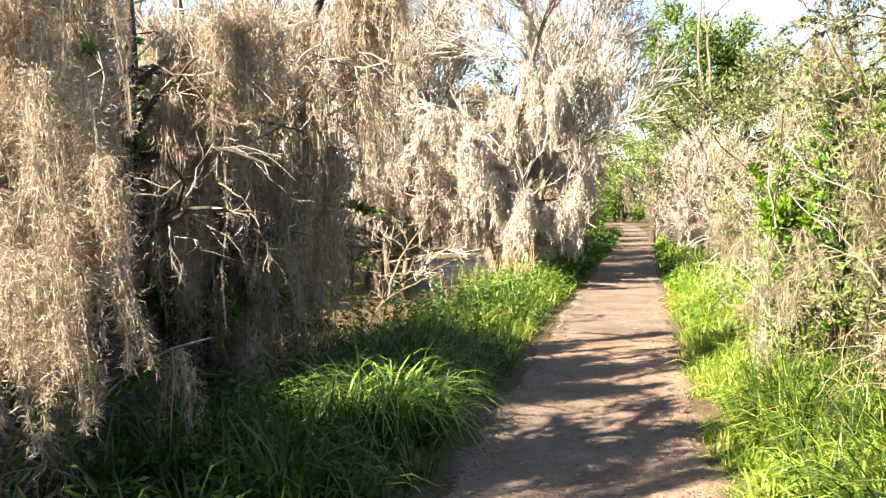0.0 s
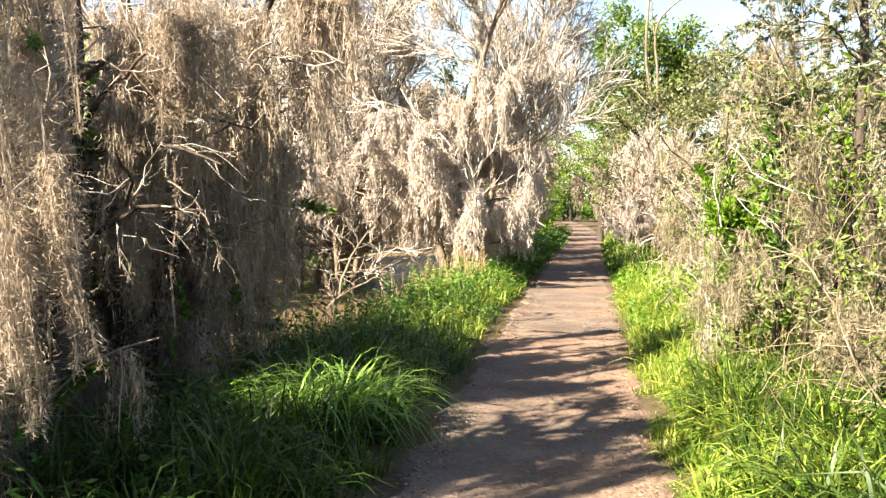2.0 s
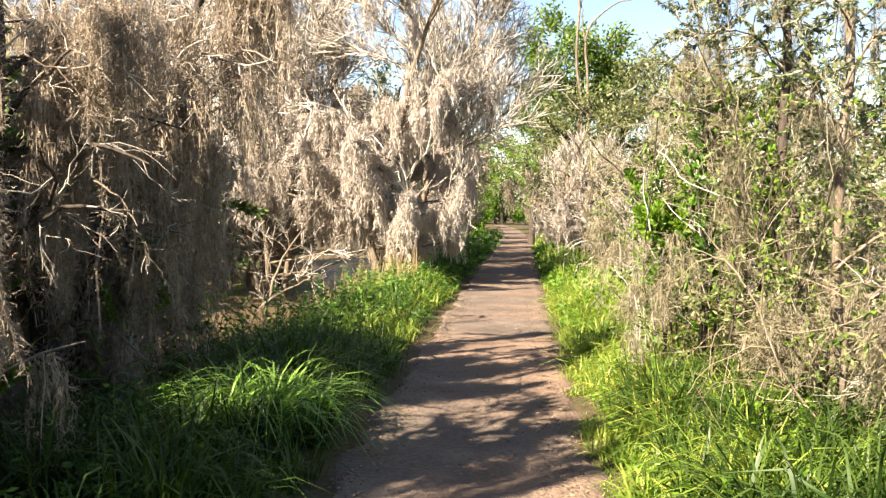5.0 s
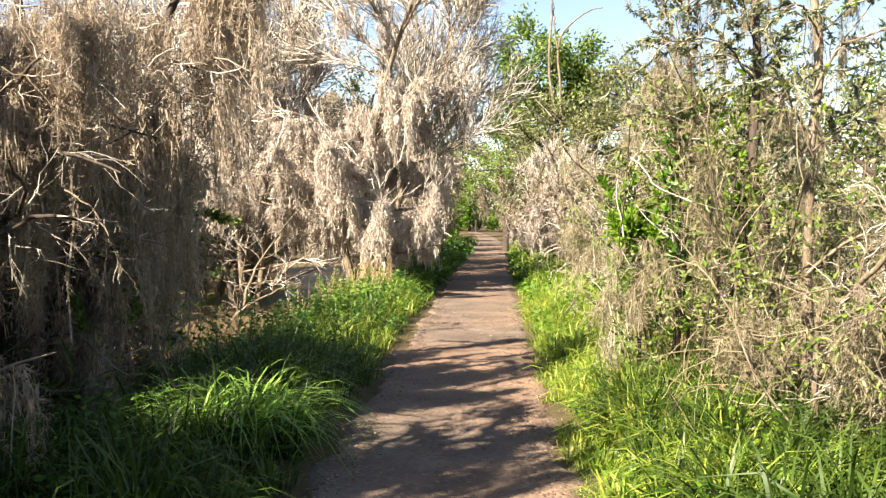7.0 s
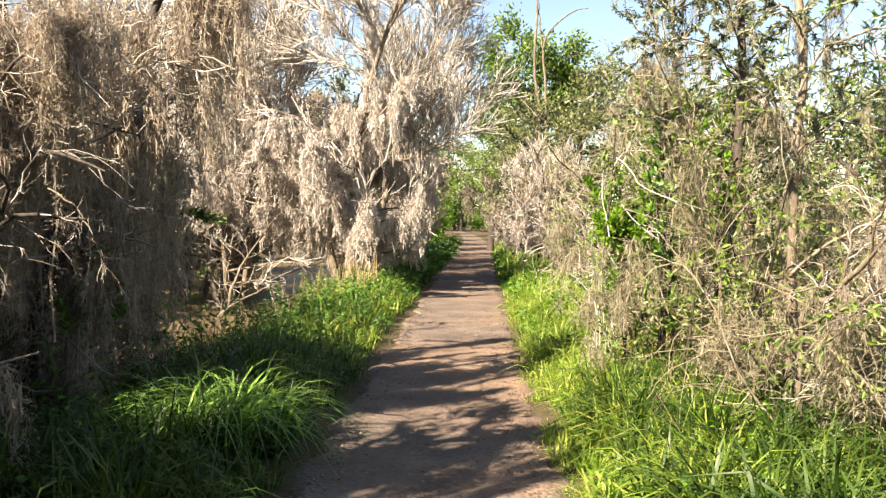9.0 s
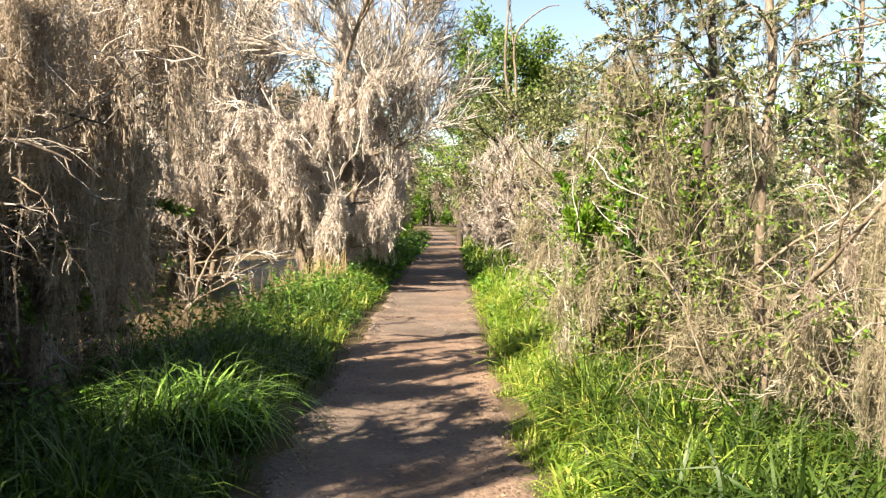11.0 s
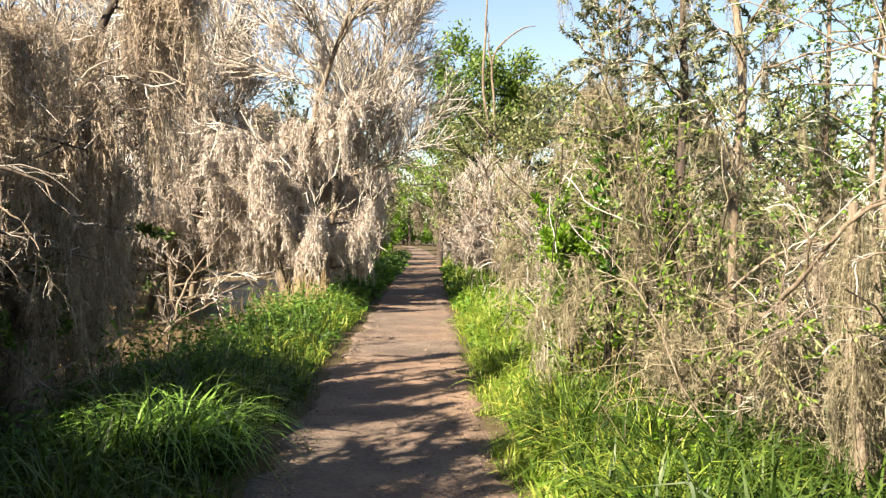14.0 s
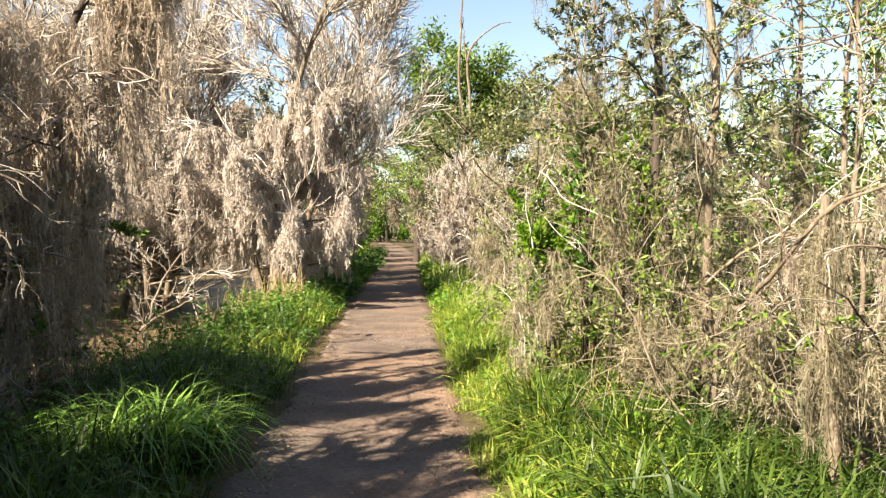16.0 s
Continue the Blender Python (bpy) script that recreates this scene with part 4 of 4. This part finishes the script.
def sapling(seed, base, top, r, bark, crown_from, n, material, label, leaf=(0.043, 0.013), twigs=26, spread=0.9, moss=0, droop=0.5):
    """A thin young tree: a slim trunk, side branches and hanging narrow leaves."""
    rng = np.random.default_rng(seed)
    b = np.array([base[0], base[1], float(ground_z(*base)) - 0.05])
    t = thing("sapling", b, label, "tree", "saplings by the trail")
    w = np.linspace(0, 1, 12)[:, None]
    S = (b * (1 - w) + np.array(top) * w + rng.normal(0, 0.03, (12, 3)) * np.sin(w * 3.14))[None]
    stem = part("trunk", tubes(S, taper(1, 12, r, r * 0.4) * rng.uniform(0.8, 1.2, (1, 12)), 10), bark, t, smooth=True)
    p, d, _ = spawn(rng, S, 17, crown_from, 1.0, 1.4, 0.3)
    B = lines(rng, p, d, spread * rng.uniform(0.5, 1.1, len(p)), 7, 0.2, 0.02)
    for i in range(len(B)):
        part("branch", tubes(B[i:i + 1], taper(1, 7, 0.008, 0.003), 5), bark, stem)
    p, d, _ = spawn(rng, B, max(2, twigs // 3), 0.15, 1.0, 1.0, 0.0)
    T = lines(rng, p, d, spread * 0.4 * rng.uniform(0.4, 1.3, len(p)), 5, 0.25, -0.04)
    part("twig_tangle", tubes(T, taper(len(T), 5, 0.004, 0.002), 4), DEAD, t, "thin pale twigs", "stuff")
    i = rng.integers(0, len(T), n)
    p, tt = along(T, i, rng.uniform(0.2, 1, n))
    part("foliage", leaves(rng, p, tt + rng.normal(0, 0.6, (n, 3)), leaf[0] * rng.uniform(0.6, 1.3, n), leaf[1], droop), material, t, "", "stuff")
    if moss:
        i = rng.integers(0, len(B), moss)
        p, _ = along(B, i, rng.uniform(0.1, 1, moss))
        q, _ = along(S, np.zeros(moss, int), rng.uniform(0.3, 0.9, moss))
        p = np.concatenate([p, q + rng.normal(0, 0.03, (moss, 3))])
        hang(rng, t, p, rng.uniform(0.15, 0.5, len(p)), MOSS_TUFT, 0.6)
    return t


sapling(211, (2.05, 6.2), (2.12, 6.3, 4.4), 0.040, PALE_BARK, 0.42, 8200, LEAF_GREY, "slim sunlit sapling with narrow hanging leaves", moss=16)
sapling(212, (1.98, 7.05), (1.9, 7.0, 4.2), 0.042, BARK, 0.42, 7800, LEAF_GREY, "slim dark-barked sapling with narrow leaves", moss=20)
sapling(213, (1.75, 7.7), (1.5, 7.4, 3.9), 0.018, PALE_BARK, 0.45, 6000, LEAF_GREY, "thin sapling with sparse narrow leaves", spread=0.7, moss=8)
sapling(214, (3.1, 7.3), (3.2, 7.3, 4.0), 0.034, PALE_BARK, 0.4, 4200, LEAF_YOUNG, "bare slim sapling with young green leaves", (0.032, 0.012), moss=6, droop=0.1)
sapling(215, (3.2, 6.6), (3.3, 6.6, 3.8), 0.032, PALE_BARK, 0.4, 3400, LEAF_YOUNG, "bare slim sapling with young green leaves", (0.032, 0.012), droop=0.1)
sapling(216, (2.85, 5.6), (2.75, 5.5, 3.4), 0.022, PALE_BARK, 0.5, 1600, LEAF_YOUNG, "bare slim sapling with young green leaves", (0.032, 0.012), droop=0.1)
bush(203, (1.88, 7.35, 2.5), (0.22, 0.2, 0.2), 420, LEAF_YOUNG, "fresh yellow-green shoot of young leaves", (0.10, 0.028))


def dead_branch(seed, pts, r, label, forks=7, fork_len=0.35, moss=0, bark=None):
    """A bare crooked branch through a few places, with forks."""
    rng = np.random.default_rng(seed)
    pts = np.array(pts, float)
    t = thing("dead_branch", pts[0], label, "branch", "bare branches by the trail")
    x = np.linspace(0, len(pts) - 1, 14)
    S = np.stack([np.interp(x, np.arange(len(pts)), pts[:, c]) for c in range(3)], -1)[None] + rng.normal(0, 0.008, (1, 14, 3))
    limb = part("limb", tubes(S, taper(1, 14, r, r * 0.35), 8), bark or PALE_BARK, t, smooth=True)
    p, d, _ = spawn(rng, S, forks, 0.15, 1.0, 0.9)
    F = lines(rng, p, d, fork_len * rng.uniform(0.5, 1.3, forks), 7, 0.2)
    for i in range(forks):
        part("fork", tubes(F[i:i + 1], taper(1, 7, r * 0.36, r * 0.12), 5), bark or PALE_BARK, limb)
    p, d, _ = spawn(rng, F, 4, 0.2, 1.0, 0.9)
    T = lines(rng, p, d, fork_len * 0.45 * rng.uniform(0.4, 1.3, len(p)), 5, 0.25)
    part("twig_tangle", tubes(T, taper(len(T), 5, max(r * 0.12, 0.002), max(r * 0.06, 0.0012)), 4), DEAD, t, "", "stuff")
    if moss:
        p, _ = along(S, np.zeros(moss, int), rng.uniform(0.2, 1, moss))
        hang(rng, t, p, rng.uniform(0.15, 0.5, moss), MOSS_NEXT, 0.6)


BB = "bare crooked pale branch reaching over the thicket"
dead_branch(221, ((1.95, 5.75, 0.2), (1.93, 5.6, 1.08), (1.95, 5.2, 1.12), (1.92, 4.85, 1.26), (2.0, 4.65, 1.5), (2.15, 4.5, 1.7), (2.45, 4.3, 1.85)), 0.02, BB, 9, 0.45, 3)
dead_branch(222, ((2.7, 4.3, 0.0), (2.5, 4.1, 1.0), (2.2, 3.9, 1.45), (2.0, 3.8, 1.5)), 0.02, BB, 6, 0.3, 3)
dead_branch(223, ((2.1, 6.25, 2.4), (2.2, 6.0, 2.7), (2.5, 5.5, 2.72), (2.8, 5.1, 2.75), (3.1, 4.8, 2.9)), 0.009, "slim bare branch crossing between saplings", 9, 0.4)
dead_branch(224, ((2.05, 6.2, 1.2), (2.3, 5.9, 1.5), (2.6, 5.4, 1.6), (2.9, 5.1, 1.65)), 0.012, BB, 8, 0.4)
dead_branch(225, ((-3.5, 8.6, 2.3), (-3.3, 8.45, 2.6), (-2.9, 8.7, 2.78), (-2.5, 9.0, 2.95), (-2.2, 9.2, 3.2)), 0.022, "bare pale branch between moss curtains", 8, 0.5, 4)
dead_branch(230, ((-3.9, 8.2, 1.2), (-3.5, 8.4, 2.1), (-2.95, 8.6, 2.65), (-2.6, 8.8, 3.1), (-2.3, 9.0, 3.6), (-2.1, 9.1, 4.3)), 0.06, "dark rising limb hung with ragged moss", 7, 0.7, 26, BARK)
dead_branch(226, ((-3.0, 5.3, 2.5), (-2.75, 5.3, 2.4), (-2.6, 5.35, 2.2), (-2.5, 5.4, 1.95)), 0.006, "bare pale twig hung with moss", 6, 0.3, 3)
dead_branch(227, ((-2.6, 5.4, 1.75), (-2.4, 5.35, 1.65), (-2.28, 5.3, 1.5), (-2.22, 5.3, 1.32)), 0.006, "bare pale twig hung with moss", 6, 0.22, 6)
dead_branch(228, ((-4.6, 16.2, -0.5), (-4.4, 16.3, 0.4), (-4.2, 16.5, 0.9), (-3.9, 16.6, 1.3)), 0.03, "fallen bare branch leaning out of the pond", 8, 0.8)
dead_branch(229, ((-4.7, 15.6, -0.45), (-4.45, 15.9, 0.0), (-4.0, 16.2, 0.25), (-3.5, 16.4, 0.5)), 0.025, "fallen bare branch leaning out of the pond", 8, 0.7)


def mossy_stump():
    """A thin dead trunk wrapped in moss at the trail's right."""
    rng = np.random.default_rng(231)
    b = np.array([2.15, 4.42, float(ground_z(2.15, 4.42)) - 0.05])
    t = thing("mossy_stump", b, "thin dead trunk wrapped in grey-tan moss", "tree")
    S = lines(rng, b[None], np.array([[-0.03, 0.02, 1.0]]), 1.75, 9, 0.04, 0.02)
    part("trunk", tubes(S, taper(1, 9, 0.038, 0.025), 8), PALE_BARK, t, smooth=True)
    p, _ = along(S, np.zeros(34, int), rng.uniform(0.25, 1.0, 34))
    p = p + rng.normal(0, 0.045, (34, 3)) * np.array([1, 1, 0])
    hang(rng, t, p, np.minimum(rng.uniform(0.25, 0.8, 34), p[:, 2] - 0.1), MOSS_TUFT, 0.7)


mossy_stump()
BRUSH = "dark tangle of brown twigs on the pond bank"
for sd, x, y, h in ((241, -3.2, 4.0, 0.9), (242, -3.3, 6.2, 1.0), (243, -3.2, 8.2, 0.9), (244, -3.3, 10.4, 0.8), (245, -3.6, 12.6, 0.8)):
    thicket(sd, (x, y), h, 1.0, 7, 10, 260, WEED, 4, BRUSH, (0.12, 0.02), 0.4, BROWN_TWIG, "brush on the pond bank")

# ---- grass, weeds and litter ----


def blades(rng, X, Y, L, W, bend, k=5, lean=None):
    n = len(X)
    Z = ground_z(X, Y) - 0.02
    a = rng.uniform(0, 2 * np.pi, n)
    H = np.stack([np.cos(a), np.sin(a), np.zeros(n)], -1)
    if lean is not None:
        H = unit(H + np.concatenate([lean, np.zeros((n, 1))], 1))
    u = np.linspace(0, 1, k)[None, :, None]
    b = (bend * rng.uniform(0.3, 1.4, n))[:, None, None]
    P = np.stack([X, Y, Z], -1)[:, None] + H[:, None] * (L[:, None, None] * b * (0.2 * u + 0.6 * u ** 2.5)) + np.array([0, 0, 1.0]) * (L[:, None, None] * (u - 0.6 * b * u ** 3.4))
    w = W[:, None] * np.array([0.8, 1.0, 0.8, 0.5, 0.06])[None] if k == 5 else W[:, None] * np.array([0.9, 0.8, 0.06])[None]
    S = np.stack([-H[:, 1], H[:, 0], np.zeros(n)], -1)
    S = unit(S + rng.normal(0, 0.3, (n, 3)))
    return ribbons(P, S, w)


def scatter(rng, n, d0, d1, y0, y1, power=1.6):
    """Places between two distances from the trail's middle, thinning with distance along it."""
    y = y0 + (y1 - y0) * rng.uniform(0, 1, n) ** power
    return trail_mid(y) + rng.uniform(d0, d1, n), y


gr = np.random.default_rng(100)


def grass_belt(name, n, d0, d1, y0, y1, l0, l1, w, bend, material, label, power=1.6, k=5):
    x, y = scatter(gr, n, d0, d1, y0, y1, power)
    d = np.abs(x - trail_mid(y))
    rise = smooth(d, 0.75, 1.5) * 0.8 + 0.2
    patch = 0.75 + 0.35 * wave(x, y, 1.9, 7)
    L = gr.uniform(l0, l1, n) * rise * patch
    far = 1 + np.maximum(y - 10, 0) / 12
    tagged(part(name, blades(gr, x, y, L, w * gr.uniform(0.6, 1.4, n) * far, bend, k), material), label, "grass", kind="stuff")


def clumped_grass(seed, clumps, per, d0, d1, y0, y1, length, w, bend, material, label, power=1.0):
    """Tufts of broad arching blades, too many to count."""
    rng = np.random.default_rng(seed)
    cx, cy = scatter(rng, clumps, d0, d1, y0, y1, power)
    n = clumps * per
    c = np.repeat(np.arange(clumps), per)
    off = rng.normal(0, 0.055, (n, 2)) * (1 + np.maximum(cy[c] - 8, 0)[:, None] / 10)
    tall = (0.55 + 0.45 * smooth(np.abs(cx - trail_mid(cy)), 0.85, 1.5)) * rng.uniform(0.7, 1.2, clumps)
    L = length * tall[c] * rng.uniform(0.45, 1.1, n)
    X, Y = cx[c] + off[:, 0], cy[c] + off[:, 1]
    VF = blades(rng, X, Y, L, w * rng.uniform(0.6, 1.3, n) * (1 + np.maximum(Y - 10, 0) / 12), bend, 5, off * 14)
    tagged(part("grass", VF, material, smooth=True), label, "grass", kind="stuff")


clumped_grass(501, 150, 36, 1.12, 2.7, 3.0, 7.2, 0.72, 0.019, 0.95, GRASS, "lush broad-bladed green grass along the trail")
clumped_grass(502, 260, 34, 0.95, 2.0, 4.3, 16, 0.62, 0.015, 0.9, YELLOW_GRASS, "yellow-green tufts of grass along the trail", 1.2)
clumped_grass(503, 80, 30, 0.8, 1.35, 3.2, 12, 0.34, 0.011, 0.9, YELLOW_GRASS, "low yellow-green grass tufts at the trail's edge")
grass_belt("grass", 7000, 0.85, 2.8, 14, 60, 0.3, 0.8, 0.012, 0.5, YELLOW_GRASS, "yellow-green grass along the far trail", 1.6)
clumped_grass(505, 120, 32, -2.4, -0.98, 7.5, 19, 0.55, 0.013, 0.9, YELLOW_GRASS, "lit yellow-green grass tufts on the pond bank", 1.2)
clumped_grass(506, 110, 26, 0.95, 2.7, -7.5, 3.1, 0.55, 0.016, 0.95, GRASS, "green grass tufts beside the trail")
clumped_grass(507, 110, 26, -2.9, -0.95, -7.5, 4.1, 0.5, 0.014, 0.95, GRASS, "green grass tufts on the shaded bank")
# The low tones of these blades carry part of the bank's shade.
clumped_grass(504, 200, 36, -2.9, -0.92, 4.1, 9, 0.72, 0.014, 0.95, GRASS, "tufts of green grass on the pond bank, coloured dark for its shade")
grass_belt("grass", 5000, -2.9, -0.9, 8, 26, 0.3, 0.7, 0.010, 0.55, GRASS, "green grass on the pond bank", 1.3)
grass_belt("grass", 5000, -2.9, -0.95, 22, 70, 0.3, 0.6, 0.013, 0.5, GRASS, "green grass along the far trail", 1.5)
grass_belt("short_grass", 8000, 0.66, 1.15, 3.0, 30, 0.08, 0.3, 0.006, 0.9, YELLOW_GRASS, "short trodden grass at the trail's edge", 1.6, 3)
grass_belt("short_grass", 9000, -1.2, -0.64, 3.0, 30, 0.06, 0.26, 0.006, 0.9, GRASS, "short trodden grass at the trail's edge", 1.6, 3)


BLADES = {}
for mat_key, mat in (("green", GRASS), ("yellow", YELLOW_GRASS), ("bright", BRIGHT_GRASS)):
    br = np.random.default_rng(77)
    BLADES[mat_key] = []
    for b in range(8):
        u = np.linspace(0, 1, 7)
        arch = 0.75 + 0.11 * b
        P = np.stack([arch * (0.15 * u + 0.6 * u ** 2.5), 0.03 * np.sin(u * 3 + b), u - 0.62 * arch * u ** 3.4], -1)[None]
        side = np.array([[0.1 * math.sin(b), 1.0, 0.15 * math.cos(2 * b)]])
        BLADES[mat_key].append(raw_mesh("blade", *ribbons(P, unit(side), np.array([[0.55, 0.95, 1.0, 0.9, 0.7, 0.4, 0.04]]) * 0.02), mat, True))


def tussock(seed, x, y, n, length, key, label, spread=0.09):
    """One clump of long arching blades from one root."""
    rng = np.random.default_rng(seed)
    z = float(ground_z(x, y))
    t = thing("grass_tussock", (x, y, z), label, "grass", "tall grass clumps")
    for _ in range(n):
        ob = new("blade", BLADES[key][rng.integers(8)])
        ob.parent = t
        a = rng.uniform(0, 6.28)
        r = abs(rng.normal(0, spread))
        ob.location = (math.cos(a) * r, math.sin(a) * r, -0.03)
        ob.rotation_euler = (0, rng.normal(0.05, 0.12), a + rng.normal(0, 0.5))
        l = length * rng.uniform(0.5, 1.15)
        ob.scale = (l, rng.uniform(0.6, 1.1), l)


TUFT = "clump of tall arching bright green grass blades"
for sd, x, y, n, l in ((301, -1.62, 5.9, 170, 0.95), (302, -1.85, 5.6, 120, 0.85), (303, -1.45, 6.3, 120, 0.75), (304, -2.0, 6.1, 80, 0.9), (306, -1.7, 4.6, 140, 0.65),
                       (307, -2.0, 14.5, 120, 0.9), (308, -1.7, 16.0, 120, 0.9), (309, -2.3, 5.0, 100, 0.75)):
    # Tussocks 301-304 stand in the sun's opening and take the sunlit colour.
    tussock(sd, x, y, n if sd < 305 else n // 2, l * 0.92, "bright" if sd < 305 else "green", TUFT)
for sd, x, y, n, l in ((311, 1.35, 5.0, 130, 0.85), (312, 1.7, 4.6, 150, 0.95), (313, 1.9, 5.2, 150, 1.0), (314, 1.5, 5.9, 130, 0.9), (315, 1.75, 6.4, 130, 0.9), (316, 1.2, 6.6, 110, 0.75), (317, 1.4, 7.5, 120, 0.8),
                       (318, 2.2, 4.9, 120, 1.0), (319, 1.1, 4.4, 90, 0.7), (320, 1.3, 9.3, 110, 0.75), (321, 1.15, 11.2, 110, 0.7), (322, 1.25, 13.5, 110, 0.75)):
    tussock(sd, x, y, n // 2, l * 0.85, "yellow" if sd in (311, 314, 316, 317, 319, 320, 321) else "green", TUFT)


def weeds(name, seed, n, d0, d1, y0, y1, top, material, label, size=(0.05, 0.024), power=1.2):
    """Broad-leaved weeds: short stems with leaves up their length, too many to count."""
    rng = np.random.default_rng(seed)
    m = n // 14
    x, y = scatter(rng, m, d0, d1, y0, y1, power)
    h = top * rng.uniform(0.35, 1.0, m) * (0.75 + 0.4 * wave(x, y, 1.4, seed)) * (0.35 + 0.65 * smooth(np.abs(x - trail_mid(y)), 0.8, 1.6))
    P0 = np.stack([x, y, ground_z(x, y) - 0.02], -1)
    S = lines(rng, P0, np.stack([rng.normal(0, 0.25, m), rng.normal(0, 0.25, m), np.ones(m)], -1), h, 5, 0.12)
    i = np.repeat(np.arange(m), 14)
    p, tt = along(S, i, rng.uniform(0.2, 1.0, len(i)))
    a = rng.uniform(0, 6.28, len(i))
    D = np.stack([np.cos(a), np.sin(a), rng.uniform(-0.2, 0.7, len(i))], -1)
    far = 1 + np.maximum(p[:, 1] - 10, 0) / 14
    VF = join(ribbons(S, unit(rng.normal(0, 1, (m, 3))), taper(m, 5, 0.008, 0.004)), leaves(rng, p, D, size[0] * rng.uniform(0.6, 1.4, len(i)) * far, size[1] * rng.uniform(0.8, 1.2, len(i)) * far, 0.1, True))
    tagged(part(name, VF, material), label, "weeds", kind="stuff")


weeds("weeds", 401, 13000, -2.9, -0.95, 7.5, 19, 0.95, WEED, "low leafy green weeds on the pond bank")
weeds("weeds", 402, 3500, -2.6, -0.95, 3.8, 8, 0.5, WEED, "low leafy weeds in the shade of the bank")
weeds("weeds", 403, 12000, 0.95, 2.2, 4.0, 22, 0.55, LEAF_YOUNG, "yellow-green leafy weeds along the trail", power=1.3)
weeds("weeds", 404, 5000, 0.9, 2.2, 12, 40, 0.5, WEED, "bright leafy weeds beside the far trail", (0.07, 0.035))
weeds("weeds", 405, 6000, -2.8, -0.9, 18, 45, 0.7, WEED, "dark leafy weeds under the mossy tree", (0.07, 0.035))


def reeds(seed, n, x0, x1, y0, y1, h, label):
    rng = np.random.default_rng(seed)
    x, y = rng.uniform(x0, x1, n), rng.uniform(y0, y1, n)
    tagged(part("dry_reeds", blades(rng, x, y, h * rng.uniform(0.5, 1.15, n), 0.016 * rng.uniform(0.6, 1.3, n), 0.3), STRAW), label, "reeds", kind="stuff")


reeds(411, 420, -3.6, -1.9, 15.8, 18.4, 1.0, "dry straw-brown reeds at the foot of a mossy tree")
reeds(412, 200, 1.3, 2.1, 6.5, 12, 0.8, "dry straw stalks among green grass")
reeds(413, 160, -4.4, -2.9, 8.0, 14, 0.8, "dead brown reeds along the pond's edge")


def litter(seed, n, d0, d1, y0, y1, label, size=0.026):
    """Dead leaves lying flat on the trail."""
    rng = np.random.default_rng(seed)
    x, y = scatter(rng, n, d0, d1, y0, y1, 1.7)
    u = (x - trail_mid(y)) / 0.8
    z = ground_z(x, y) + 0.036 - 0.02 * (1 - np.clip(u, -1, 1) ** 2) - 0.05 * smooth(np.abs(u), 0.88, 1.0)
    a = rng.uniform(0, 6.28, n)
    D = np.stack([np.cos(a), np.sin(a), rng.normal(0, 0.15, n)], -1)
    L = size * rng.uniform(0.4, 1.4, n)
    S = unit(np.stack([-np.sin(a), np.cos(a), rng.normal(0, 0.3, n)], -1))
    P = np.stack([x, y, z], -1)
    V = np.stack([P - D * L[:, None] / 2, P + S * L[:, None] * 0.22 + np.array([0, 0, 0.004]), P + D * L[:, None] / 2, P - S * L[:, None] * 0.22], 1).reshape(-1, 3)
    tagged(part("leaf_litter", (V, np.arange(n * 4).reshape(-1, 4)), LITTER), label, "leaf litter", kind="stuff")


grass_belt("short_grass", 8000, 0.78, 1.3, 3.0, 9, 0.1, 0.34, 0.007, 0.9, YELLOW_GRASS, "low grass at the foot of the taller tufts", 1.2, 3)
grass_belt("short_grass", 16000, 0.5, 0.98, 3.0, 14, 0.05, 0.17, 0.006, 0.9, YELLOW_GRASS, "sparse short grass creeping onto the trail", 1.5, 3)
grass_belt("short_grass", 9000, -0.98, -0.52, 3.0, 16, 0.05, 0.16, 0.006, 0.9, GRASS, "sparse short grass creeping onto the trail", 1.5, 3)
litter(421, 1500, -0.8, 0.8, 3.0, 24, "scattered dead leaves and chips on the dirt trail")
litter(422, 3600, -1.05, -0.5, 3.0, 16, "dead leaves gathered at the trail's edge")
litter(423, 4200, 0.45, 1.05, 3.0, 16, "dead leaves gathered at the trail's edge")
